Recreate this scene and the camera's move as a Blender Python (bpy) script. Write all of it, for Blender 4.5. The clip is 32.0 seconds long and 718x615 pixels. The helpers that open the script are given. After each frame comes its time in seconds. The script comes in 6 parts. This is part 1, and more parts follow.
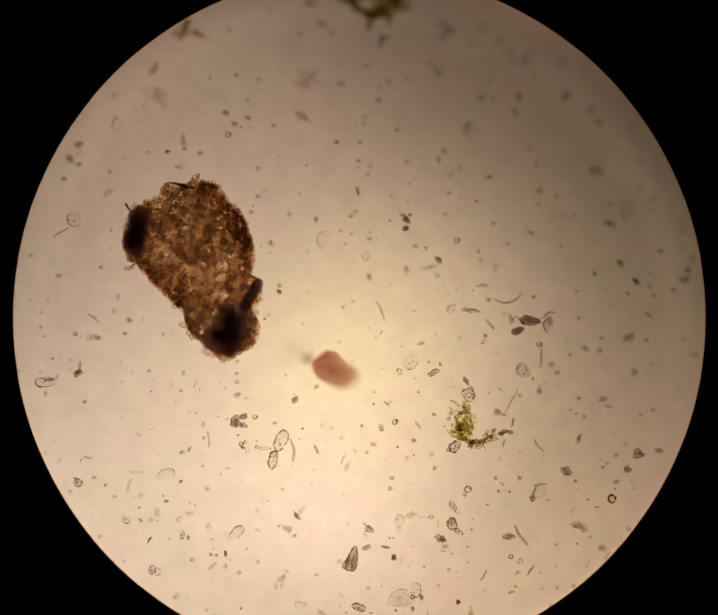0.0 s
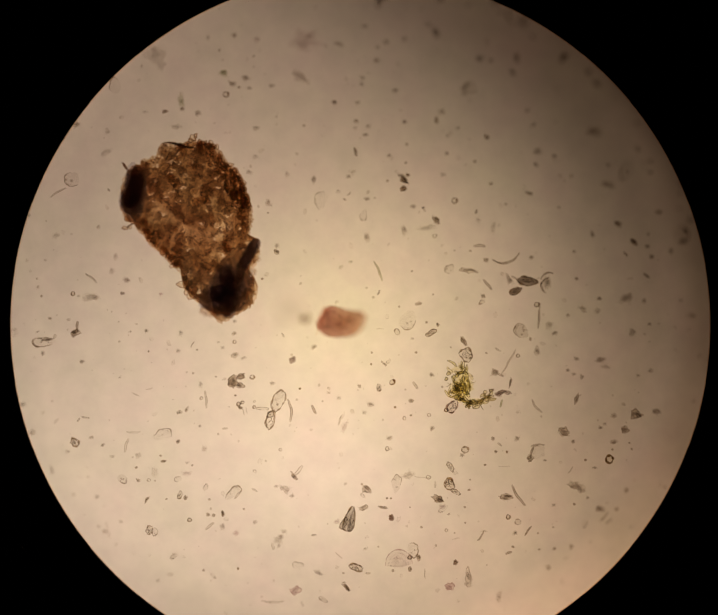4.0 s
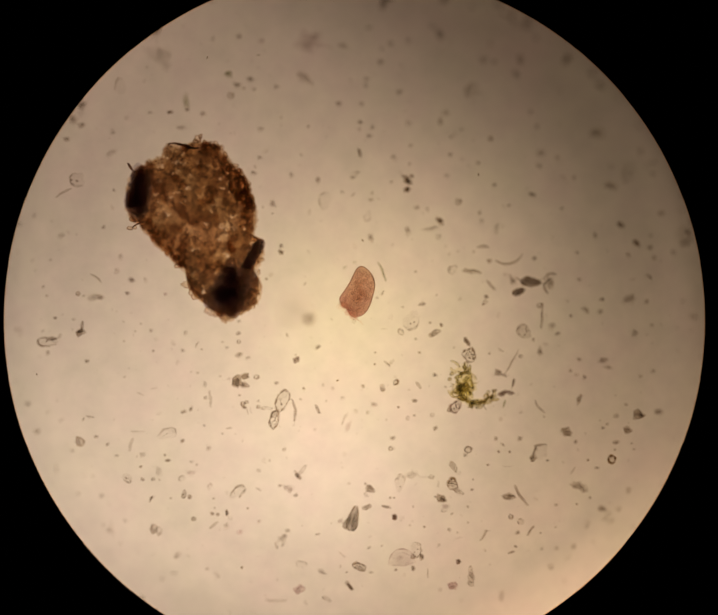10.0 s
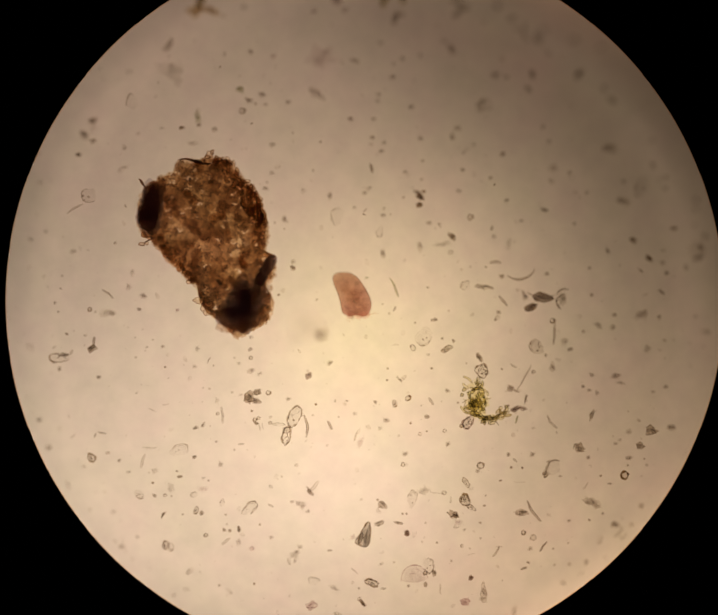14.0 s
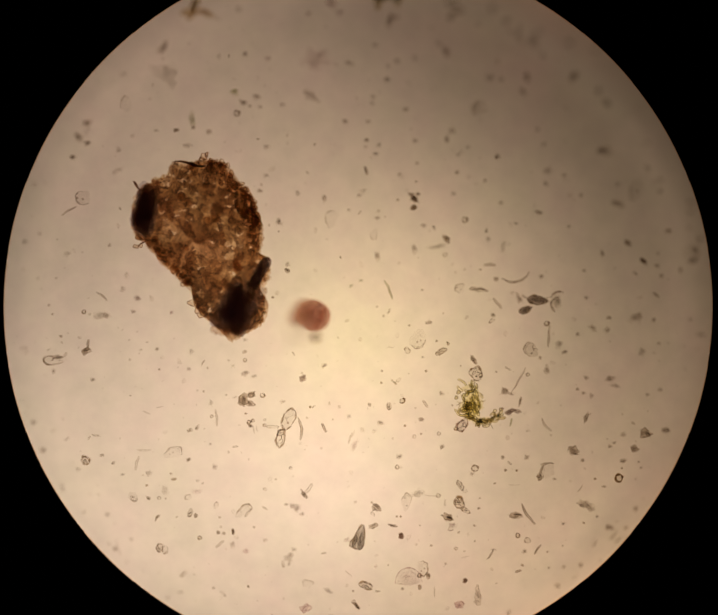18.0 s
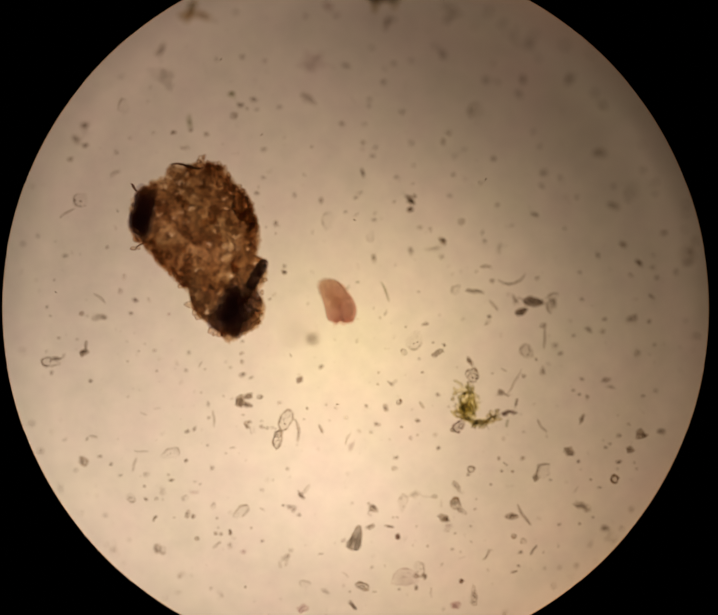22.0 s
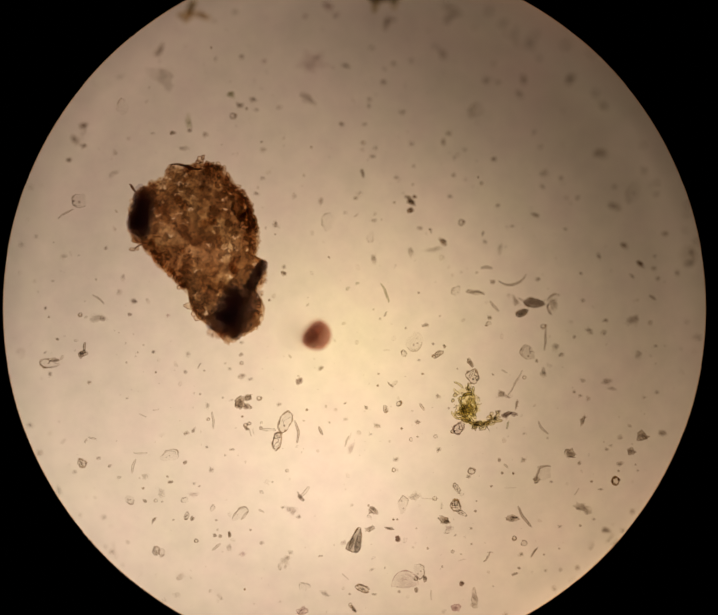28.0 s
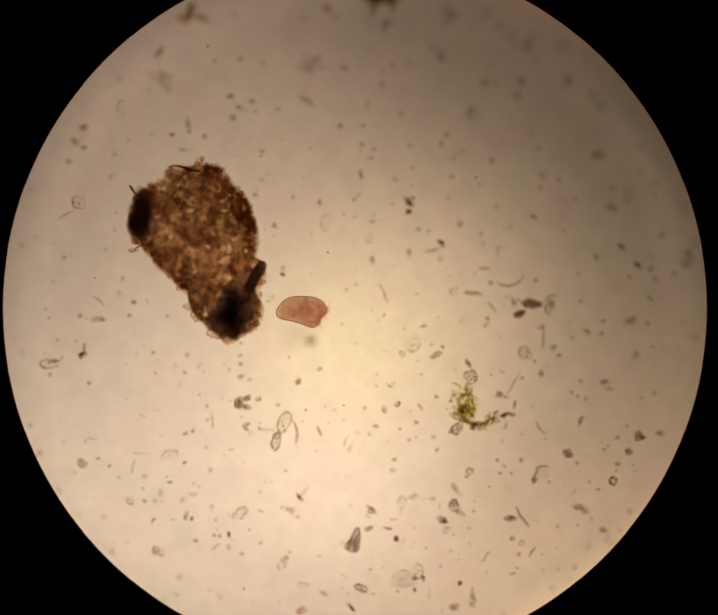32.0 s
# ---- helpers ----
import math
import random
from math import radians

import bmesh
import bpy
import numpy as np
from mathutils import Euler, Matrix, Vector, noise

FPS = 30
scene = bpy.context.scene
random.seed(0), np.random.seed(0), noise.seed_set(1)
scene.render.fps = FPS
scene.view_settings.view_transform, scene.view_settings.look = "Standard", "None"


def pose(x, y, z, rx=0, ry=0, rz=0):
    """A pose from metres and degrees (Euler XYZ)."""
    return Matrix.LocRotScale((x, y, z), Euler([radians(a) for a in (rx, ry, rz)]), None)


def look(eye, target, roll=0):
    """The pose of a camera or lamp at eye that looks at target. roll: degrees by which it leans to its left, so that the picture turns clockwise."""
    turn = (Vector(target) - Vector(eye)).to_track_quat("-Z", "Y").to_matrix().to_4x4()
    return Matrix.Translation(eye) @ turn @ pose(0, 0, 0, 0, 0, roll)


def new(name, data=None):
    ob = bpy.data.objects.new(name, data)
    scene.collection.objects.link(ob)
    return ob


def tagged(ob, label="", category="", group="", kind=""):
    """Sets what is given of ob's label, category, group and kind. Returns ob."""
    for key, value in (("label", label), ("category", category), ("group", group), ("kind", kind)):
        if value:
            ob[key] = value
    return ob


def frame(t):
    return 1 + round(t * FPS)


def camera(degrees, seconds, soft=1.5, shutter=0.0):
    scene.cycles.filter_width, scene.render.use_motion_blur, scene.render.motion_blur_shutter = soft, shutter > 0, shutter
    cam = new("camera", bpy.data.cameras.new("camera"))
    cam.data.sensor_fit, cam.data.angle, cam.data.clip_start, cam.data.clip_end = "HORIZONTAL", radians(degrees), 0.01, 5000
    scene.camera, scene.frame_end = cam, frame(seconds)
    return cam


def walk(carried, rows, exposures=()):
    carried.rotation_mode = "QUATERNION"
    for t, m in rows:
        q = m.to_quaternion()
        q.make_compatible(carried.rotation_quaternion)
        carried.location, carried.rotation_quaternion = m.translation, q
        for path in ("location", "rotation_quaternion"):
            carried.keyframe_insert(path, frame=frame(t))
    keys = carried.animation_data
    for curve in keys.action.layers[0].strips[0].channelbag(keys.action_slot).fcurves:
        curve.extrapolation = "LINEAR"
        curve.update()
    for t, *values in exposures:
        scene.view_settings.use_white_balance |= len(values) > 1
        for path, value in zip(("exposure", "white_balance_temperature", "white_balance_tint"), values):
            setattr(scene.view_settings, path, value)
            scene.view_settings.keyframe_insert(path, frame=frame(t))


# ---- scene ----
# A drop of pond water on a lit slide, seen through a microscope. Scale: one micrometre of the specimen is one millimetre here.
cam = camera(40, 32.0, soft=1.5)
cam.data.dof.use_dof = True
cam.data.dof.focus_distance = 2.52
cam.data.dof.aperture_fstop = 0.049
cam.data.dof.aperture_blades = 0

# seconds, x, y, distance above the slide's crown, roll
PATH = (
    (0, 0.0144, 0.0462, 2.5250, -0.17),
    (0.5, 0.0163, 0.0469, 2.5250, -0.18),
    (1, 0.0179, 0.0389, 2.5250, -0.19),
    (1.5, 0.0187, 0.0081, 2.5281, -0.11),
    (2, 0.0215, -0.0326, 2.5269, -0.12),
    (2.5, 0.0230, -0.0552, 2.5258, -0.07),
    (3, 0.0235, -0.0560, 2.5247, -0.10),
    (3.5, 0.0229, -0.0557, 2.5239, -0.10),
    (5.5, 0.0124, -0.0566, 2.5232, -0.14),
    (6, 0.0124, -0.0567, 2.5247, -0.14),
    (6.5, 0.0119, -0.0581, 2.5325, -0.11),
    (7, 0.0144, -0.0573, 2.5361, -0.14),
    (7.5, 0.0144, -0.0568, 2.5370, -0.15),
    (8, 0.0144, -0.0558, 2.5375, -0.19),
    (8.5, 0.0142, -0.0552, 2.5375, -0.16),
    (9, 0.0148, -0.0565, 2.5375, -0.10),
    (9.5, 0.0144, -0.0559, 2.5365, -0.11),
    (10, 0.0107, -0.0550, 2.5348, 0.01),
    (10.5, 0.0057, -0.0531, 2.5340, 0.07),
    (11, 0.0015, -0.0487, 2.5329, 0.01),
    (11.5, -0.0027, -0.0455, 2.5317, -0.03),
    (12, -0.0077, -0.0437, 2.5309, 0.01),
    (12.5, -0.0118, -0.0408, 2.5297, 0.02),
    (13, -0.0156, -0.0340, 2.5286, 0.01),
    (13.5, -0.0190, -0.0241, 2.5278, -0.00),
    (14, -0.0205, -0.0146, 2.5305, -0.04),
    (14.5, -0.0200, -0.0118, 2.5310, -0.08),
    (16.5, -0.0143, -0.0118, 2.5310, -0.05),
    (17, -0.0106, -0.0108, 2.5310, -0.06),
    (17.5, -0.0078, -0.0090, 2.5310, -0.05),
    (18, -0.0059, -0.0080, 2.5290, 0.00),
    (18.5, -0.0039, -0.0063, 2.5240, -0.04),
    (19, -0.0027, -0.0046, 2.5200, -0.12),
    (19.5, -0.0020, -0.0045, 2.5255, -0.05),
    (20, 0.0008, -0.0052, 2.5452, 0.00),
    (20.5, 0.0029, -0.0044, 2.5778, 0.01),
    (21, 0.0028, -0.0037, 2.5778, -0.00),
    (21.5, 0.0018, -0.0035, 2.5529, -0.00),
    (22, 0.0026, -0.0037, 2.5394, -0.01),
    (22.5, 0.0016, -0.0021, 2.5311, 0.00),
    (23, 0.0012, -0.0019, 2.5266, 0.04),
    (23.5, 0.0004, -0.0003, 2.5216, 0.01),
    (24, -0.0000, -0.0000, 2.5202, 0.00),
    (24.5, -0.0000, -0.0001, 2.5202, 0.01),
    (25, -0.0002, -0.0001, 2.5202, 0.01),
    (25.5, -0.0002, -0.0001, 2.5202, 0.01),
    (27.5, 0.0013, -0.0004, 2.5247, 0.03),
    (28, 0.0030, -0.0008, 2.5283, -0.01),
    (28.5, 0.0046, -0.0015, 2.5361, -0.02),
    (29, 0.0079, -0.0018, 2.5570, 0.01),
    (29.5, 0.0103, -0.0019, 2.5809, 0.06),
    (30, 0.0116, -0.0006, 2.5866, -0.05),
    (30.5, 0.0107, 0.0003, 2.5809, -0.11),
    (31, 0.0078, 0.0002, 2.5502, -0.05),
    (31.5, 0.0070, 0.0006, 2.5398, -0.03),
    (32, 0.0065, 0.0015, 2.5398, -0.02),
)
EXPOSURE = ((0.0, 0.22), (3.0, 0.09), (6.0, 0.04), (8.0, 0.06), (10.0, 0.07), (12.0, 0.12), (14.0, 0.17), (22.0, 0.15), (25.0, 0.13), (28.0, 0.18), (32.0, 0.18))
walk(cam, [(t, pose(x, y, z, 0, 0, roll)) for t, x, y, z, roll in PATH], EXPOSURE)

# ---- light: the dark room, and the lamps of the condenser under the slide ----
world = bpy.data.worlds.new("dark_room")
world.use_nodes = True
world.node_tree.nodes["Background"].inputs["Color"].default_value = (0.004, 0.004, 0.005, 1)
world.node_tree.nodes["Background"].inputs["Strength"].default_value = 0.1
scene.world = world
scene.cycles.transparent_max_bounces = 96


def condenser_lamp(x, y, z, size, watts, colour):
    data = bpy.data.lights.new("condenser_lamp", "AREA")
    data.shape, data.size, data.energy, data.color = "DISK", size, watts, colour
    ob = new("condenser_lamp", data)
    ob.matrix_world = look((x, y, z), (x, y, 0))
    return ob


condenser_lamp(-0.55, -0.47, -0.59, 0.90, 3.719, (1.000, 0.745, 0.545))
condenser_lamp(-0.44, 0.43, -0.41, 0.90, 0.865, (1.000, 0.668, 0.475))
condenser_lamp(-0.02, -0.47, -0.35, 0.39, 0.62, (1.000, 0.775, 0.595))
condenser_lamp(0.79, -1.30, -0.85, 0.27, 10.8, (1.000, 0.65, 0.39))
condenser_lamp(0.09, -0.06, -0.35, 0.63, 0.99, (1.000, 0.705, 0.44))
condenser_lamp(0.63, 1.30, -0.36, 0.59, 1.72, (1.000, 0.535, 0.335))
condenser_lamp(-0.045, -0.11, -0.24, 0.2, 0.085, (1.0, 0.96, 0.16))


# ---- materials ----
def shader(name):
    m = bpy.data.materials.new(name)
    m.use_nodes = True
    nt = m.node_tree
    nt.nodes.clear()
    return m, nt, nt.nodes.new("ShaderNodeOutputMaterial")


def ramp(nt, stops):
    r = nt.nodes.new("ShaderNodeValToRGB")
    els = r.color_ramp.elements
    while len(els) < len(stops):
        els.new(0.5)
    for e, (at, c) in zip(els, stops):
        e.position, e.color = at, (*c, 1)
    return r


def noise_node(nt, scale, detail=4.0, rough=0.6):
    co = nt.nodes.new("ShaderNodeTexCoord")
    n = nt.nodes.new("ShaderNodeTexNoise")
    n.inputs["Scale"].default_value, n.inputs["Detail"].default_value, n.inputs["Roughness"].default_value = scale, detail, rough
    nt.links.new(co.outputs["Object"], n.inputs["Vector"])
    return n


FILMS = {}


def film(name, clear, dense, scale=60.0, lo=0.35, hi=0.65, fine=400.0, own=0.0):
    """A see-through stained surface: what each wall lets through, from its clear spots to its dense ones, at two sizes of grain."""
    key = (name, clear, dense, scale)
    if key in FILMS:
        return FILMS[key]
    m, nt, out = shader(name)
    a, b = noise_node(nt, scale), noise_node(nt, fine, 2.0)
    mix = nt.nodes.new("ShaderNodeMath")
    mix.operation = "MULTIPLY_ADD"
    mix.inputs[1].default_value = 0.35
    nt.links.new(b.outputs["Fac"], mix.inputs[0])
    less = nt.nodes.new("ShaderNodeMath")
    less.operation = "MULTIPLY_ADD"
    less.inputs[1].default_value, less.inputs[2].default_value = 1.0, -0.175
    nt.links.new(a.outputs["Fac"], less.inputs[0])
    nt.links.new(less.outputs[0], mix.inputs[2])
    value = mix.outputs[0]
    if own:
        info = nt.nodes.new("ShaderNodeObjectInfo")
        add = nt.nodes.new("ShaderNodeMath")
        add.operation = "MULTIPLY_ADD"
        add.inputs[1].default_value = own
        nt.links.new(info.outputs["Random"], add.inputs[0])
        sub = nt.nodes.new("ShaderNodeMath")
        sub.operation = "SUBTRACT"
        sub.inputs[1].default_value = own / 2
        nt.links.new(value, add.inputs[2])
        nt.links.new(add.outputs[0], sub.inputs[0])
        value = sub.outputs[0]
    r = ramp(nt, ((lo, dense), (hi, clear)))
    nt.links.new(value, r.inputs["Fac"])
    t = nt.nodes.new("ShaderNodeBsdfTransparent")
    nt.links.new(r.outputs["Color"], t.inputs["Color"])
    nt.links.new(t.outputs["BSDF"], out.inputs["Surface"])
    FILMS[key] = m
    return m


# how strongly each tint soaks up red, green and blue
TINTS = {"grey": (0.73, 0.83, 0.94), "brown": (0.77, 0.88, 0.94), "olive": (0.72, 0.7, 1.0), "pink": (0.55, 0.8, 0.8), "blue": (0.79, 0.84, 0.88)}


def stain(tint, tone, layers=2):
    """A film whose full thickness (so many walls) darkens by tone."""
    tone = round(min(1.42 * tone, 0.97) * 80) / 80
    soak = TINTS[tint]
    mean = [max(1 - tone * s, 0.02) ** (1 / layers) for s in soak]
    clear = tuple(min(1, c + 0.35 * (1 - c)) for c in mean)
    dense = tuple(max(0.0, c - 0.3 * (1 - c) - 0.02) for c in mean)
    return film(f"{tint}_film", clear, dense, 45.0)


def frosted_glass():
    """Frosted glass with faint rosy and greenish clouds of stain in it."""
    m, nt, out = shader("frosted_glass")
    a, b = noise_node(nt, 5.5, 3.0, 0.55), noise_node(nt, 17.0, 4.0, 0.62)
    clouds = ramp(nt, ((0.3, (0.855, 0.805, 0.812)), (0.5, (0.85, 0.835, 0.815)), (0.7, (0.822, 0.828, 0.782))))
    fine = ramp(nt, ((0.32, (0.915, 0.915, 0.925)), (0.68, (1.0, 1.0, 1.0))))
    nt.links.new(a.outputs["Fac"], clouds.inputs["Fac"])
    nt.links.new(b.outputs["Fac"], fine.inputs["Fac"])
    mix = nt.nodes.new("ShaderNodeMix")
    mix.data_type, mix.blend_type = "RGBA", "MULTIPLY"
    mix.inputs["Factor"].default_value = 1.0
    nt.links.new(clouds.outputs["Color"], mix.inputs["A"])
    nt.links.new(fine.outputs["Color"], mix.inputs["B"])
    t = nt.nodes.new("ShaderNodeBsdfTranslucent")
    nt.links.new(mix.outputs["Result"], t.inputs["Color"])
    nt.links.new(t.outputs["BSDF"], out.inputs["Surface"])
    return m


def clear_glass():
    m, nt, out = shader("clear_glass")
    t = nt.nodes.new("ShaderNodeBsdfTransparent")
    t.inputs["Color"].default_value = (0.97, 0.98, 0.97, 1)
    nt.links.new(t.outputs["BSDF"], out.inputs["Surface"])
    return m


def matt_black():
    m, nt, out = shader("matt_black_metal")
    p = nt.nodes.new("ShaderNodeBsdfPrincipled")
    n = noise_node(nt, 90.0, 4.0)
    r = ramp(nt, ((0.3, (0.003, 0.003, 0.003)), (0.7, (0.008, 0.007, 0.006))))
    nt.links.new(n.outputs["Fac"], r.inputs["Fac"])
    nt.links.new(r.outputs["Color"], p.inputs["Base Color"])
    p.inputs["Roughness"].default_value = 0.9
    p.inputs["Specular IOR Level"].default_value = 0.1
    nt.links.new(p.outputs["BSDF"], out.inputs["Surface"])
    return m


# ---- mesh helpers ----
def mesh(name, verts, faces, materials, smooth=True, slots=None):
    me = bpy.data.meshes.new(name)
    me.from_pydata(verts, [], faces)
    for m in materials:
        me.materials.append(m)
    me.polygons.foreach_set("use_smooth", [smooth] * len(faces))
    if slots:
        me.polygons.foreach_set("material_index", slots)
    me.update()
    return me


def part(name, data, parent, label="", at=None):
    ob = new(name, data)
    ob.parent = parent
    if at is not None:
        ob.matrix_basis = at
    return tagged(ob, label)


def stitch(rings, closed_ends=(True, True), cyclic=True):
    """Joins rings of equal length into a skin."""
    n = len(rings[0])
    verts = [v for ring in rings for v in ring]
    faces = []
    for i in range(len(rings) - 1):
        for j in range(n if cyclic else n - 1):
            k = (j + 1) % n
            faces.append((i * n + j, i * n + k, (i + 1) * n + k, (i + 1) * n + j))
    if closed_ends[0]:
        faces.append(tuple(reversed(range(n))))
    if closed_ends[1]:
        faces.append(tuple(range((len(rings) - 1) * n, len(rings) * n)))
    return verts, faces


def outline(length, width, rng, n=28, rough=0.08, square=2.3, taper=0.0):
    """An uneven closed outline: a rounded box with a few random waves in it."""
    waves = [(k, rng.uniform(-1, 1) * rough / k ** 0.7, rng.uniform(0, 6.28)) for k in (2, 3, 4, 5, 7, 9)]
    pts = []
    for i in range(n):
        a = 2 * math.pi * i / n
        c, s = math.cos(a), math.sin(a)
        r = (abs(c) ** square + abs(s) ** square) ** (-1 / square)
        r *= 1 + sum(h * math.sin(k * a + p) for k, h, p in waves)
        x = r * c * length / 2
        pts.append((x, r * s * width / 2 * (1 + taper * 2 * x / length)))
    return pts


def polygon_outline(length, width, rng, corners=6, per=4):
    """A broken, angular outline with slightly rounded corners."""
    angles = sorted((i + rng.uniform(-0.32, 0.32)) * 2 * math.pi / corners for i in range(corners))
    tips = [(math.cos(a) * length / 2 * rng.uniform(0.82, 1.08), math.sin(a) * width / 2 * rng.uniform(0.8, 1.1)) for a in angles]
    pts = []
    for i, (x0, y0) in enumerate(tips):
        x1, y1 = tips[(i + 1) % corners]
        for j in range(per):
            f = (j + 0.15) / (per - 0.0)
            pts.append((x0 + (x1 - x0) * f, y0 + (y1 - y0) * f))
    return pts


def rounded(pts):
    """The same outline with its corners taken off a little."""
    n = len(pts)
    return [tuple(0.5 * pts[i][k] + 0.25 * (pts[i - 1][k] + pts[(i + 1) % n][k]) for k in (0, 1)) for i in range(n)]


def ragged(pts, rng, amount):
    """The same outline, frayed at two sizes."""
    k = rng.uniform(0, 90)
    size = max(max(abs(p), abs(q)) for p, q in pts)
    out = []
    for p, q in pts:
        f = 1 + amount * (1.6 * noise.noise(Vector((1.7 * p / size, 1.7 * q / size, k))) + noise.noise(Vector((4.5 * p / size, 4.5 * q / size, k + 9))))
        out.append((p * f, q * f))
    return out


def pillow(pts, height, base=0.0, steps=((1.0, 0.0), (1.0, 0.35), (0.93, 0.7), (0.72, 0.93), (0.35, 1.0)), lumps=0.0, seed=0):
    """A low rounded body over an outline."""
    rings = []
    for f, h in steps:
        ring = []
        for x, y in pts:
            z = base + height * h
            if lumps:
                z += height * lumps * h * noise.noise(Vector((x * 90 + seed, y * 90, h * 3)))
            ring.append((x * f, y * f, z))
        rings.append(ring)
    return stitch(rings)


def tube(path, radius, sides=6, cyclic=False, taper=0.0, uneven=0.0):
    rings, n = [], len(path)
    for i, p in enumerate(path):
        a = path[(i - 1) % n] if cyclic or i else path[0]
        b = path[(i + 1) % n] if cyclic or i < n - 1 else path[-1]
        d = (Vector(b) - Vector(a)).normalized()
        side = d.cross(Vector((0, 0, 1)))
        side = side.normalized() if side.length > 1e-6 else Vector((1, 0, 0))
        up = side.cross(d)
        r = radius * (1 - taper * abs(2 * i / (n - 1) - 1) ** 2)
        if uneven:
            r *= max(0.25, 1 + uneven * noise.noise(Vector((150 * p[0], 150 * p[1], 900 * radius))))
        rings.append([tuple(Vector(p) + r * (math.cos(u) * side + math.sin(u) * up)) for u in (2 * math.pi * k / sides for k in range(sides))])
    if cyclic:
        rings.append(rings[0])
        return stitch(rings, (False, False))
    return stitch(rings)


def lump(radius, rng, rough=0.25, flat=0.7, rings=6, sides=9):
    """A small uneven rounded grain."""
    seed = rng.uniform(0, 99)
    out = []
    for i in range(rings + 1):
        b = math.pi * (i + 0.15) / (rings + 0.3) - math.pi / 2
        ring = []
        for j in range(sides):
            a = 2 * math.pi * j / sides
            v = Vector((math.cos(b) * math.cos(a), math.cos(b) * math.sin(a), math.sin(b)))
            r = radius * (1 + rough * noise.noise(v * 1.6 + Vector((seed, 0, 0))) * 1.6)
            ring.append((v.x * r, v.y * r, v.z * r * flat))
        out.append(ring)
    return stitch(out)


def fall(x, y):
    """How far a place lies down the slide's gentle slope."""
    return max(0.0, 0.9 * y + 0.45 * x + 0.1)


def bed(x, y):
    """Height of the slide's upper face: level, bending gently down on one side and a little towards its edge."""
    u = fall(x, y)
    f = min(max((math.hypot(x - 0.01, y) - 0.79) / 0.1, 0.0), 1.0)
    return -0.068 * (u * u if u < 1 else 2 * u - 1) - 0.025 * f * f * (3 - 2 * f)


def thing(name, x, y, turn, label, category, group="", lift=0.0):
    """An Empty on the slide, tilted with it."""
    ob = new(name)
    ob.empty_display_size = 0.01
    slope = Vector((0.061 * min(fall(x, y), 1), 0.122 * min(fall(x, y), 1), 1)).normalized()
    q = Vector((0, 0, 1)).rotation_difference(slope)
    ob.matrix_world = Matrix.Translation((x, y, bed(x, y) + lift)) @ q.to_matrix().to_4x4() @ pose(0, 0, 0, 0, 0, turn)
    return tagged(ob, label, category, group)


# ---- slide and field diaphragm ----
def glass_slide():
    rings = []
    for r in [0.02] + [0.04 * i for i in range(1, 39)]:
        rings.append([(r * math.cos(a) - 0.05, r * math.sin(a) - 0.05, 0) for a in (2 * math.pi * i / 72 for i in range(72))])
    rings = [[(x, y, bed(x, y) - 0.0005) for x, y, _ in ring] for ring in rings]
    top = len(rings)
    rings += [[(x, y, z - 0.05) for x, y, z in ring] for ring in reversed(rings)]
    verts, faces = stitch(rings)
    slots = [0] * ((top - 1) * 72) + [1] * (top * 72) + [0, 1]
    me = mesh("glass_slide", verts, faces, [frosted_glass(), clear_glass()], True, slots)
    return tagged(new("glass_slide", me), "frosted glass slide lit from below by the condenser", "slide", kind="structure")


glass_slide()


BORE = 0.88
BLADES = []


def field_diaphragm():
    """A black ring with curved iris blades that slide in and out and leave a round opening, edged by an amber film for
    the lens's colour fringe.
    """
    n, blades = 160, 24
    ob = new("field_diaphragm")
    tagged(ob, "matt black iris diaphragm with a round opening", "diaphragm")
    black = matt_black()
    profile = ((1.75, 0.014), (1.04, 0.014), (1.03, 0.012), (1.03, 0.006), (1.75, 0.006))
    rings = [[(r * math.cos(a), r * math.sin(a), z) for a in (2 * math.pi * i / n for i in range(n))] for r, z in profile]
    part("ring_plate", mesh("ring_plate", *stitch(rings + rings[:1], (False, False)), [black], False), ob)
    # the orange fringe of light at the edge, put into a thin film
    amber = film("amber_fringe_film", (0.98, 0.9, 0.82), (0.95, 0.84, 0.74), 30.0)

    def arc(way, profile, half):
        """A bent strip about the middle of the opening, closed at its ends."""
        turns = [way + half * (i / 12 - 1) for i in range(25)]
        return stitch([[(r * math.cos(a), r * math.sin(a), z) for r, z in profile] for a in turns])

    for i in range(blades):
        way = 2 * math.pi * i / blades
        sheet = arc(way, ((1.2, 0.0016), (BORE + 0.004, 0.0016), (BORE + 0.0006, 0.0012), (BORE + 0.0006, 0.0006), (1.2, 0.0002)), radians(9.6))
        blade = part("iris_blade", mesh("iris_blade", *sheet, [black], False), ob)
        lip = arc(way, ((BORE + 0.001, 0.0011), (BORE - 0.0018, 0.001), (BORE - 0.0018, 0.0007), (BORE + 0.001, 0.0006)), radians(7.5))
        part("blade_fringe", mesh("blade_fringe", *lip, [amber]), blade, "thin amber film imitating the lens's colour fringe at the opening")
        BLADES.append((blade, way, 0.0018 * (i % 2)))
    return ob


DIAPHRAGM = field_diaphragm()


